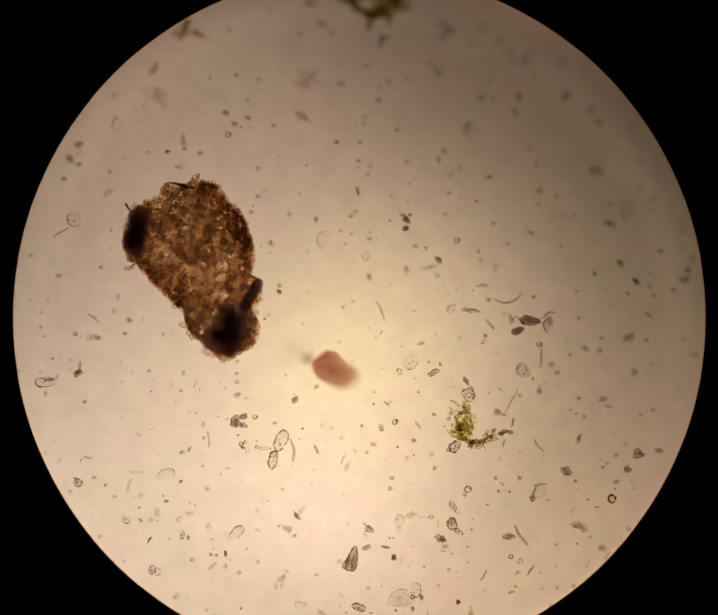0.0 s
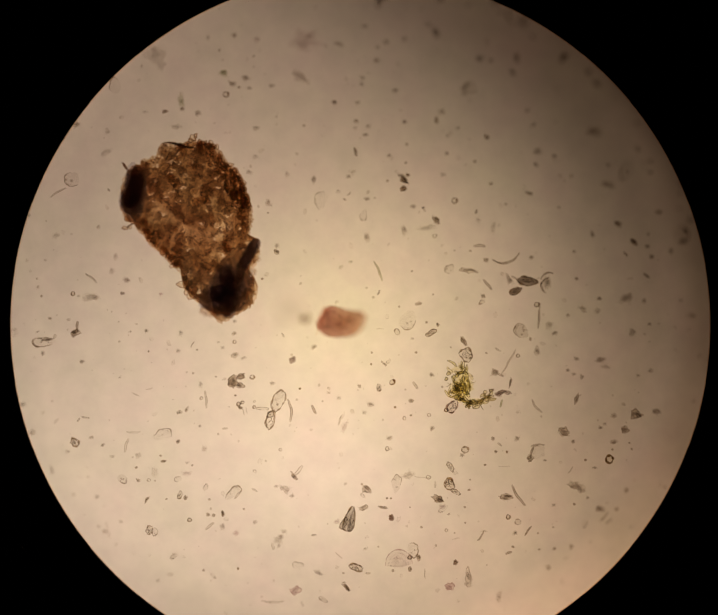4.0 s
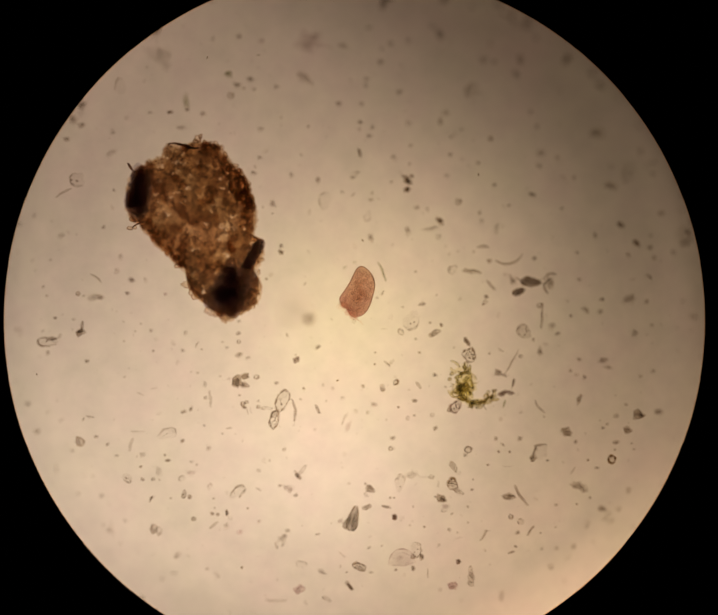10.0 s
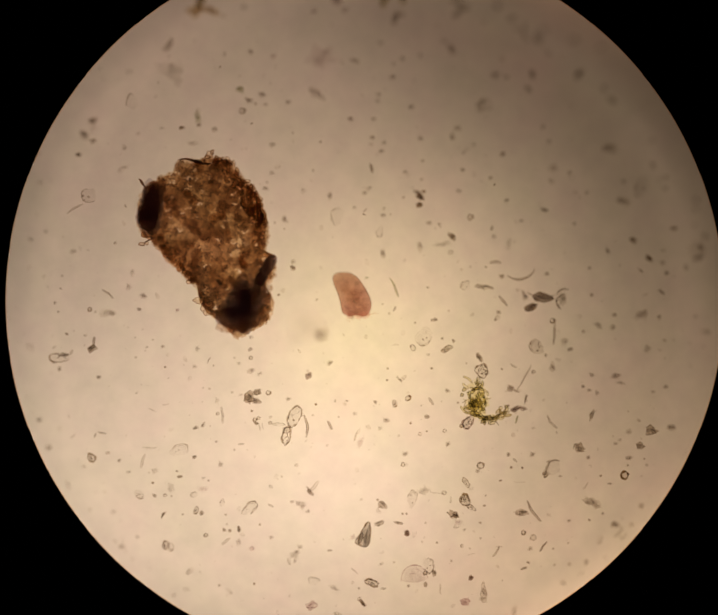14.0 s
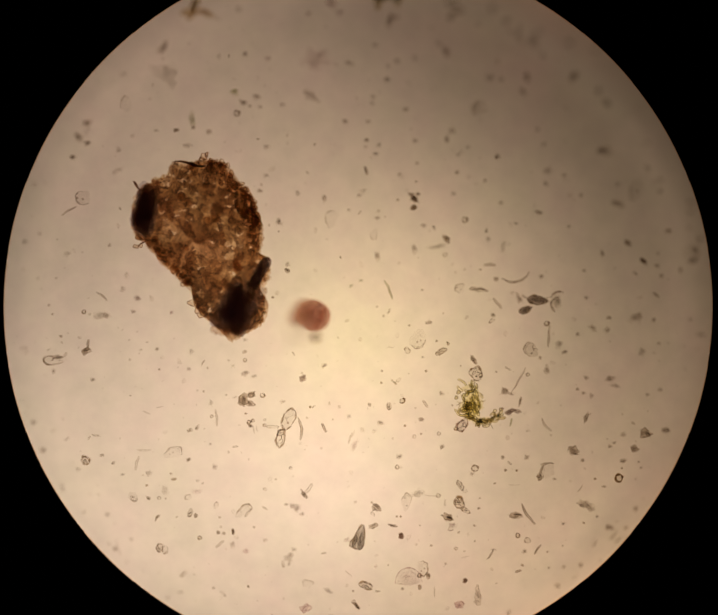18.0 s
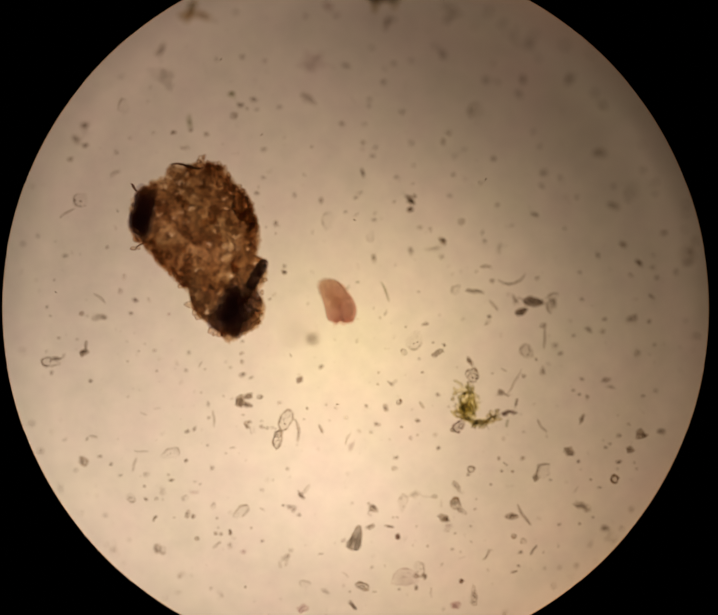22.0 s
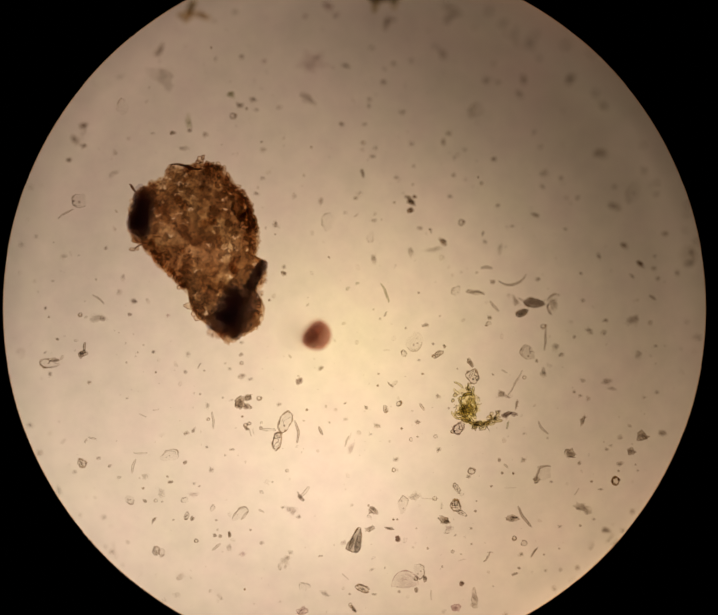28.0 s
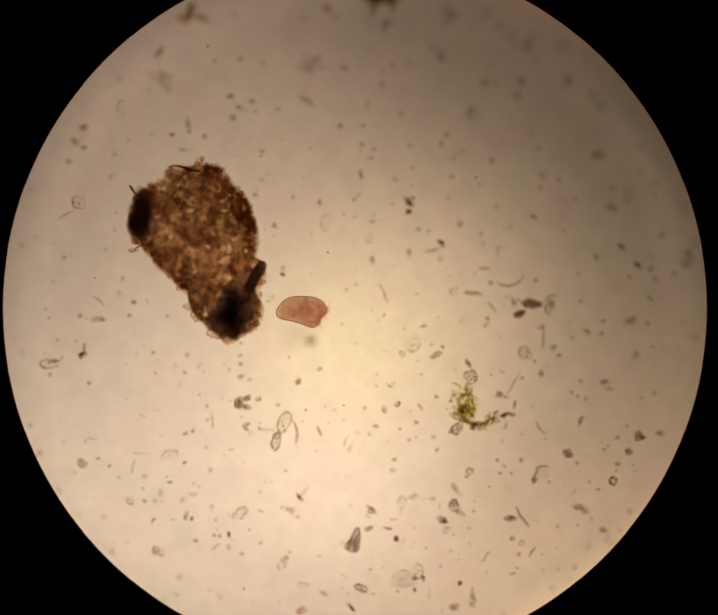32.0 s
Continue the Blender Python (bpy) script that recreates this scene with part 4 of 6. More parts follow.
ring_cell(291, -420, 18.7, 17.5, 0, 0.5)
grain(283, -434, 9.4, 8.2, 0, 0.3)
cell(253, -463, 30.4, 11.7, -58, 0.8)
cell(250, -507, 37.4, 24.6, -60, 0.82)
cell(267, -528, 25.7, 10.5, -35, 0.8)
flake(221, -546, 30.4, 16.4, -30, 0.6)
cell(235, -571, 26.9, 11.7, 35, 0.42, span=0.52)
flake(249, -585, 8.2, 4.7, 50, 0.42)
fibre(180, -489, 37.4, 3.5, -4, 0.32)
ring_cell(197, -490, 11.7, 10.5, 0, 0.36)
cell(214, -509, 21.1, 5.8, 85, 0.42, span=0.75)
flake(397, -542, 32.8, 16.4, 0, 0.52)
fibre(428, -537, 63.2, 7.0, -56, 0.55, bend=-0.06)
ring_cell(401, -592, 10.5, 12.9, 0, 0.78)
cell(426, -605, 15.2, 14.0, 0, 0.46)
fibre(452, -628, 30.4, 4.7, 55, 0.72)
grain(418, -633, 10.5, 8.2, 0, 0.36)
fibre(330, -640, 30.4, 4.7, 58, 0.52)
fibre(339, -629, 16.4, 3.5, 0, 0.4)
grain(413, -669, 10.5, 5.8, -20, 0.5)
fibre(402, -684, 17.5, 5.8, 20, 0.52)
speck(477, -634, 4.7, 4.7, 0, 0.42)
grain(517, -562, 8.2, 7.0, 0, 0.26)
grain(370, -425, 7.0, 7.0, 0, 0.62)
speck(398, -426, 5.8, 5.8, 0, 0.62)
fibre(379, -407, 14.0, 4.7, -40, 0.32)
fibre(391, -462, 30.4, 2.3, 0, 0.32)
speck(342, -459, 7.0, 4.7, 20, 0.52)
grain(362, -392, 9.4, 10.5, 0, 0.42)
grain(424, -392, 11.7, 10.5, 0, 0.36)
fibre(477, -410, 35.1, 4.7, 5, 0.5)
fibre(463, -425, 32.8, 5.8, 72, 0.5)
flake(456, -442, 14.0, 18.7, 10, 0.5)
grain(495, -448, 7.0, 5.8, 0, 0.3)
cell(158, -678, 40, 26, 100, 0.5, span=0.8)
ring_cell(149, -695, 10.5, 10.5, 0, 0.88)
flake(172, -697, 9.4, 16.4, 10, 0.6)
membrane(122, -720, 70, 45, 4, 0.5)
flake(150, -724, 7.0, 12.9, 0, 0.62)
grain(266, -708, 11.7, 11.7, 0, 0.88, "brown")
fibre(188, -737, 25.7, 3.5, 90, 0.52)
flake(298, -747, 14.0, 49.1, 6, 0.32)
flake(252, -770, 24.6, 18.7, 0, 0.46, "pink")
grain(106, -729, 9.4, 7.0, 0, 0.42)
ring_cell(508, -728, 11.7, 8.2, -60, 0.56)
speck(522, -677, 7.0, 7.0, 0, 0.42)
speck(482, -677, 7.0, 4.7, 30, 0.36)
speck(304, -497, 4.7, 4.7, 0, 0.32)
speck(301, -523, 7.0, 5.8, 0, 0.42)
speck(290, -567, 7.0, 5.8, 0, 0.36)
speck(291, -607, 4.7, 4.7, 0, 0.36)
ring_cell(243, -626, 8.2, 8.2, 0, 0.36)
speck(179, -618, 7.0, 5.8, 0, 0.36)
speck(216, -665, 5.8, 7.0, 0, 0.26)
speck(264, -633, 4.7, 4.7, 0, 0.26)
fibre(267, -648, 21.1, 3.5, 15, 0.2)
speck(150, -567, 4.7, 4.7, 0, 0.3)
ring_cell(660, -445, 19.9, 22.2, 0, 0.98)
grain(670, -402, 16.4, 9.4, 0, 0.36)
speck(668, -420, 5.8, 5.8, 0, 0.36)
speck(712, -404, 4.7, 4.7, 0, 0.42)
speck(719, -420, 5.8, 5.8, 0, 0.3)
grain(567, -400, 9.4, 9.4, 0, 0.36)
speck(599, -447, 7.0, 5.8, 0, 0.46)
fibre(560, -472, 22.2, 3.5, 55, 0.56)
detritus(622, -467, 14.0, 7.0, 0, 0.36)
detritus(574, -516, 39.8, 21.1, -20, 0.4)
detritus(589, -526, 18.7, 11.7, 0, 0.3)
grain(709, -528, 10.5, 14.0, 0, 0.46)
grain(605, -544, 8.2, 7.0, 0, 0.26)
speck(570, -560, 7.0, 5.8, 0, 0.42)
detritus(638, -575, 25.7, 18.7, -20, 0.4)
fibre(651, -596, 30.4, 4.7, 50, 0.5)
fibre(664, -609, 19.9, 4.7, 40, 0.42)
fibre(659, -560, 10.5, 3.5, 0, 0.42)
grain(684, -578, 11.7, 8.2, 0, 0.5)
cell(599, -614, 23.4, 12.9, 75, 0.5, span=0.55)
grain(567, -674, 9.4, 11.7, 0, 0.46)
fibre(554, -704, 19.9, 3.5, 30, 0.36)
speck(516, -619, 4.7, 4.7, 0, 0.3)
speck(730, -503, 5.8, 5.8, 0, 0.2)
fibre(-202, -808, 58.5, 4.7, 0, 0.26)
grain(-552, -809, 10.5, 9.4, 0, 0.5, "brown")
cell(-73, -803, 28.1, 11.7, -30, 0.36, span=0.80)
fibre(382, -801, 28.1, 7.0, 80, 0.36)
detritus(-891, -506, 16.4, 11.7, 0, 0.2)

detritus(-17, -363, 30, 12, 60, 0.14, "pink")
cell(478, -427, 34, 30, 20, 0.2, span=0.5)
detritus(231, -566, 16, 12, 0, 0.2, "pink")
detritus(146, -485, 26, 20, 20, 0.22)
detritus(-36, -604, 18, 13, 0, 0.14, "pink")
detritus(-185, -648, 20, 22, 30, 0.2)
detritus(-172, -628, 16, 12, 0, 0.16)
detritus(-166, -525, 17, 12, 40, 0.24)
detritus(-152, -537, 13, 10, 0, 0.26)
detritus(-178, -519, 12, 10, 0, 0.22)
detritus(631, -66, 14, 17, 0, 0.22)
detritus(506, -104, 18, 24, -20, 0.17)
grain(752, -40, 10, 12, 0, 0.25)
grain(672, -334, 14, 12, 0, 0.2)
detritus(-503, -477, 16, 24, 10, 0.15)
detritus(-421, -480, 22, 14, 0, 0.14, "pink")
detritus(-545, -433, 18, 15, 0, 0.16)
detritus(-330, -617, 14, 20, 0, 0.17)
detritus(-296, -633, 16, 14, 0, 0.2, "pink")

# ---- finest dust, past counting ----
def fine_dust(count):
    rng = random.Random(12)
    verts, faces, slots = [], [], []
    for i in range(count):
        a, d = rng.uniform(0, 2 * math.pi), 0.95 * math.sqrt(rng.random())
        x, y = d * math.cos(a), d * math.sin(a) - 0.03
        v, f = lump(rng.choice((0.0012, 0.0016, 0.002, 0.003, 0.005)) * rng.uniform(0.8, 1.2), rng, 0.5, 0.5, 3, 7)
        k = len(verts)
        stretch, turn = rng.uniform(0.6, 1.8), rng.uniform(0, 3.1)
        c, s = math.cos(turn), math.sin(turn)
        for p in v:
            px, py = p[0] * stretch, p[1]
            verts.append((x + px * c - py * s, y + px * s + py * c, bed(x, y) + p[2] + 0.001))
        faces += [tuple(j + k for j in q) for q in f]
        slots += [i % 3] * len(f)
    ob = new("fine_dust", mesh("fine_dust", verts, faces, [stain("grey", 0.1), stain("grey", 0.18), stain("brown", 0.08)], True, slots))
    return tagged(ob, "very fine pale dust scattered over the slide", "dust", kind="stuff")


fine_dust(640)


# ---- green algal colony ----
def algal_colony(x, y):
    rng = random.Random(41)
    ob = thing("algal_colony", x, y, 0, "yellow-green clump of small algal cells with a trailing arm", "algae")
    wall = film("algal_wall", (0.78, 0.735, 0.57), (0.47, 0.42, 0.28), 70.0, own=0.6)
    pulp = film("algal_pulp", (0.985, 0.978, 0.9), (0.945, 0.927, 0.765), 60.0, own=0.7)
    stale = film("stale_pulp", (0.955, 0.94, 0.85), (0.87, 0.84, 0.7), 60.0, own=0.6)

    def one(px, py, length, width, turn, lift, pulp):
        """A bent capsule of a cell with a darker wall."""
        bend = rng.uniform(-0.25, 0.25)
        pts = [(p, q * (1 + 0.2 * math.sin(p * 300)) + bend * (1 - (2 * p / length) ** 2) * length * 0.5) for p, q in outline(length, width, rng, 26, 0.09, 2.5)]
        c = part("algal_cell", mesh("algal_cell", *pillow(pts, width * 0.5), [pulp]), ob, at=pose(px, py, lift, rng.uniform(-15, 15), rng.uniform(-15, 15), turn))
        part("algal_rim", mesh("algal_rim", *tube([(a, b, 0.0009) for a, b in pts], rng.uniform(0.0006, 0.001), 5, True), [wall]), c)

    def along(points, f):
        """A place and heading on a line through points, f from 0 to 1."""
        k = min(int(f * (len(points) - 1)), len(points) - 2)
        g = f * (len(points) - 1) - k
        (x0, y0), (x1, y1) = points[k], points[k + 1]
        return x0 + (x1 - x0) * g, y0 + (y1 - y0) * g, math.degrees(math.atan2(y1 - y0, x1 - x0))

    ooze = film("algal_ooze", (0.985, 0.978, 0.905), (0.955, 0.94, 0.81), 50.0)
    for px, py, l, w, turn in ((0.004, 0.016, 0.05, 0.034, -50), (0.01, -0.014, 0.044, 0.036, 80), (-0.008, -0.03, 0.046, 0.034, -30), (0.012, -0.05, 0.044, 0.026, -40), (0.002, -0.018, 0.075, 0.05, 100), (0.034, -0.061, 0.05, 0.018, 4)):
        sheet = ragged(outline(l, w, rng, 30, 0.2), rng, 0.3)
        part("algal_ooze", mesh("algal_ooze", *pillow(sheet, 0.003), [ooze]), ob, "thin yellow-green ooze between the cells", at=pose(px, py, 0, 0, 0, turn))
    bow = ((-0.012, 0.034), (0.008, 0.012), (0.018, -0.012), (0.008, -0.03), (-0.018, -0.01), (-0.02, -0.034), (0.004, -0.044), (0.018, -0.058))
    arm = ((0.014, -0.062), (0.04, -0.064), (0.062, -0.05), (0.082, -0.042))
    for i in range(64):
        px, py, way = along(bow, (i + 0.5) / 64)
        one(px + rng.gauss(0, 0.0105), py + rng.gauss(0, 0.009), rng.uniform(0.013, 0.028), rng.uniform(0.004, 0.007), way + rng.gauss(0, 40), rng.uniform(0, 0.006), pulp)
    for i in range(24):
        px, py, way = along(arm, (i + 0.5) / 24)
        one(px, py + rng.gauss(0, 0.005), rng.uniform(0.012, 0.022), rng.uniform(0.004, 0.008), way + rng.gauss(0, 22), rng.uniform(0, 0.005), stale)
    for px, py, size in ((-0.03, 0.013, 0.011), (-0.036, -0.001, 0.009), (0.064, -0.036, 0.01), (0.078, -0.032, 0.008)):
        one(px, py, size, size * 0.8, rng.uniform(0, 90), 0.002, stale)
    for i in range(36):
        px, py, way = along(bow, rng.random()) if i < 28 else along(arm, rng.random())
        way = radians(way + rng.gauss(0, 45))
        run, bend = rng.uniform(0.008, 0.022), rng.uniform(-0.28, 0.28)
        x0, y0, line = px + rng.gauss(0, 0.007), py + rng.gauss(0, 0.006), []
        for k in range(9):
            line.append((x0, y0, 0.006))
            x0, y0, way = x0 + run / 8 * math.cos(way), y0 + run / 8 * math.sin(way), way + bend
        part("algal_thread", mesh("algal_thread", *tube(line, rng.uniform(0.0006, 0.0013), 5, False, 0.7), [wall]), ob)
    return ob


algal_colony(0.2785, -0.2375)


def plant_scrap(x, y, label, clear, dense, lobes, frill):
    """A shred of rotting leaf: overlapping ragged lobes (x, y, length, width, turn in mm) with crumbs along their edges."""
    rng = dice()
    ob = thing("leaf_scrap", x, y, 0, label, "leaf scrap")
    skin = film("leaf_scrap_skin", clear, dense, 38.0, own=0.15)
    for px, py, l, w, turn in lobes:
        pts = outline(l / 1e3, w / 1e3, rng, 40, 0.16)
        ragged = [(p * q, b * q) for p, b in pts for q in (1 + 0.16 * noise.noise(Vector((p * 110, b * 110, px))),)]
        part("leaf_piece", mesh("leaf_piece", *pillow(ragged, 0.006, rng.uniform(0, 0.006)), [skin]), ob, at=pose(px / 1e3, py / 1e3, 0, 0, 0, turn))
        for _ in range(frill):
            p, b = rng.choice(ragged)
            at = pose(px / 1e3, py / 1e3, 0.003, 0, 0, turn) @ pose(p * 0.97, b * 0.97, 0)
            part("leaf_crumb", mesh("leaf_crumb", *lump(rng.uniform(0.0022, 0.0045), rng, 0.5), [skin]), ob, at=at)
    return ob


plant_scrap(0.0649, 0.8229, "brown-green ragged leaf scrap with two hanging stubs on the slide", (0.88, 0.84, 0.7), (0.64, 0.58, 0.42), ((-78, 28, 62, 30, -28), (-62, 14, 40, 20, -30), (-42, -2, 50, 22, -28), (-20, -14, 44, 24, -22), (20, 8, 92, 58, 18), (28, 14, 70, 44, 30), (2, -10, 60, 30, 10), (62, 14, 46, 30, -22), (-20, -38, 15, 36, -12), (30, -30, 13, 36, -8), (-30, 44, 120, 36, 4), (40, 46, 90, 40, -8)), 7)
plant_scrap(-0.4250, 0.7593, "small brown bent scrap of leaf on the slide", (0.93, 0.88, 0.79), (0.76, 0.69, 0.57), ((-24, 2, 36, 22, 10), (0, 4, 48, 14, 4), (26, -4, 34, 13, -18), (-20, -8, 20, 14, 40)), 3)
plant_scrap(-0.4340, 0.7854, "small dark olive scrap of leaf on the slide", (0.84, 0.79, 0.58), (0.6, 0.53, 0.33), ((0, 4, 16, 30, -28), (2, 0, 12, 22, -20), (-6, -6, 12, 14, 0)), 3)

# ---- brown clump ----
LOBES = ((0.006, 0.050, 0.126, 0.110, -16), (-0.020, 0.146, 0.081, 0.034, 12), (-0.145, 0.052, 0.033, 0.073, -8), (0.049, -0.002, 0.098, 0.113, 9), (0.066, -0.168, 0.101, 0.076, -32), (-0.040, -0.077, 0.181, 0.042, -43), (-0.094, 0.098, 0.064, 0.046, 33), (0.145, -0.107, 0.016, 0.048, -23), (0.050, 0.113, 0.080, 0.038, -58), (0.059, -0.231, 0.046, 0.024, -32), (-0.065, 0.156, 0.020, 0.022, -35), (0.123, 0.027, 0.018, 0.064, 9))


def clump_edge(a):
    """Distance from the clump's middle to its edge in the direction a: the outermost of its lobes."""
    best = 0.0
    d = Vector((math.cos(a), math.sin(a)))
    for x, y, rx, ry, turn in LOBES:
        c, s = math.cos(radians(-turn)), math.sin(radians(-turn))
        o = Vector((-(x * c - y * s) / rx, -(x * s + y * c) / ry))
        e = Vector(((d.x * c - d.y * s) / rx, (d.x * s + d.y * c) / ry))
        A, B, C = e.dot(e), o.dot(e), o.dot(o) - 1
        disc = B * B - A * C
        if disc > 0:
            best = max(best, (-B + math.sqrt(disc)) / A)
    return best


def matted_film():
    """Brown matter seen through, one sheet of four: big cloudy patches, streaks, and glints put in as comma-shaped
    clear flecks.
    """
    m, nt, out = shader("matted_brown_film")

    def link(a, b):
        nt.links.new(a, b)

    def math_node(kind, *values):
        n = nt.nodes.new("ShaderNodeMath")
        n.operation = kind
        for k, v in enumerate(values):
            if isinstance(v, (int, float)):
                n.inputs[k].default_value = v
            else:
                link(v, n.inputs[k])
        return n.outputs[0]

    def blend(a, b, kind="MULTIPLY", factor=1.0):
        n = nt.nodes.new("ShaderNodeMix")
        n.data_type, n.blend_type = "RGBA", kind
        for value, socket in ((factor, "Factor"), (a, "A"), (b, "B")):
            if isinstance(value, (float, tuple)):
                n.inputs[socket].default_value = value
            else:
                link(value, n.inputs[socket])
        return n.outputs["Result"]

    co = nt.nodes.new("ShaderNodeTexCoord")
    flat = nt.nodes.new("ShaderNodeVectorMath")
    flat.operation = "MULTIPLY"
    flat.inputs[1].default_value = (1, 1, 0.0)
    link(co.outputs["Object"], flat.inputs[0])

    def cloud(scale, detail, rough, place=None):
        n = nt.nodes.new("ShaderNodeTexNoise")
        n.inputs["Scale"].default_value, n.inputs["Detail"].default_value, n.inputs["Roughness"].default_value = scale, detail, rough
        link(place or flat.outputs[0], n.inputs["Vector"])
        return n

    swirl = cloud(62.0, 3.0, 0.6)
    shift = nt.nodes.new("ShaderNodeVectorMath")
    shift.operation = "MULTIPLY_ADD"
    shift.inputs[1].default_value = (0.046, 0.046, 0.0)
    link(swirl.outputs["Color"], shift.inputs[0])
    link(flat.outputs[0], shift.inputs[2])
    cells = nt.nodes.new("ShaderNodeTexVoronoi")
    cells.voronoi_dimensions = "2D"
    cells.inputs["Scale"].default_value = 34.0
    lie = nt.nodes.new("ShaderNodeMapping")
    lie.inputs["Rotation"].default_value = (0, 0, radians(35))
    lie.inputs["Scale"].default_value = (0.7, 1.8, 1.0)
    link(shift.outputs[0], lie.inputs["Vector"])
    link(lie.outputs[0], cells.inputs["Vector"])
    pick = nt.nodes.new("ShaderNodeSeparateColor")
    link(cells.outputs["Color"], pick.inputs[0])
    patches, grit, streak, hue = cloud(15.0, 3.0, 0.55, shift.outputs[0]), cloud(120.0, 3.0, 0.6), cloud(42.0, 2.5, 0.55, shift.outputs[0]), cloud(7.0, 2.0, 0.5)
    base = ramp(nt, ((0.3, (0.68, 0.557, 0.442)), (0.47, (0.787, 0.678, 0.558)), (0.62, (0.885, 0.802, 0.694)), (0.74, (0.945, 0.895, 0.82))))
    link(patches.outputs["Fac"], base.inputs["Fac"])
    fine = ramp(nt, ((0.32, (0.93, 0.915, 0.905)), (0.6, (1.0, 1.0, 1.0))))
    link(grit.outputs["Fac"], fine.inputs["Fac"])
    seams = ramp(nt, ((0.4, (0.81, 0.765, 0.735)), (0.56, (1.0, 1.0, 1.0))))
    link(streak.outputs["Fac"], seams.inputs["Fac"])
    xyz = nt.nodes.new("ShaderNodeSeparateXYZ")
    link(co.outputs["Object"], xyz.inputs[0])
    side = math_node("MULTIPLY_ADD", math_node("ADD", math_node("MULTIPLY", xyz.outputs[0], 0.6), xyz.outputs[1]), 2.2, patches.outputs["Fac"])
    rich = ramp(nt, ((0.42, (0.0, 0.0, 0.0)), (0.8, (1.0, 1.0, 1.0))))
    link(side, rich.inputs["Fac"])
    tint = blend(base.outputs["Color"], fine.outputs["Color"])
    tint = blend(tint, seams.outputs["Color"])
    shades = ramp(nt, ((0.36, (0.978, 0.985, 0.965)), (0.64, (0.995, 0.975, 0.965))))
    link(hue.outputs["Fac"], shades.inputs["Fac"])
    tint = blend(tint, shades.outputs["Color"])
    # glints of lensed light, painted as nearly clear spots in the film
    glint = ramp(nt, ((0.1, (1.0, 1.0, 1.0)), (0.23, (0.0, 0.0, 0.0))))
    link(cells.outputs["Distance"], glint.inputs["Fac"])
    chosen = math_node("GREATER_THAN", math_node("MULTIPLY_ADD", rich.outputs["Color"], 0.4, pick.outputs[0]), 0.74)
    lit = math_node("MULTIPLY", math_node("MULTIPLY", glint.outputs["Color"], chosen), math_node("MULTIPLY_ADD", pick.outputs[1], 0.45, 0.36))
    tint = blend(tint, (0.985, 0.965, 0.94, 1.0), "MIX", lit)
    t = nt.nodes.new("ShaderNodeBsdfTransparent")
    link(tint, t.inputs["Color"])
    link(t.outputs["BSDF"], out.inputs["Surface"])
    return m


def clump_side(a, inset, seed, fray=1.0):
    """A frayed point on the clump's outline in the direction a, drawn in by inset."""
    d = Vector((math.cos(a), math.sin(a)))
    f = 0.05 * noise.noise(Vector((d.x * 6, d.y * 6, seed))) + 0.045 * noise.noise(Vector((d.x * 17, d.y * 17, seed + 3))) + 0.03 * noise.noise(Vector((d.x * 42, d.y * 42, seed + 7)))
    r = clump_edge(a) * (1 + fray * f) - inset
    return (r * d.x, r * d.y)


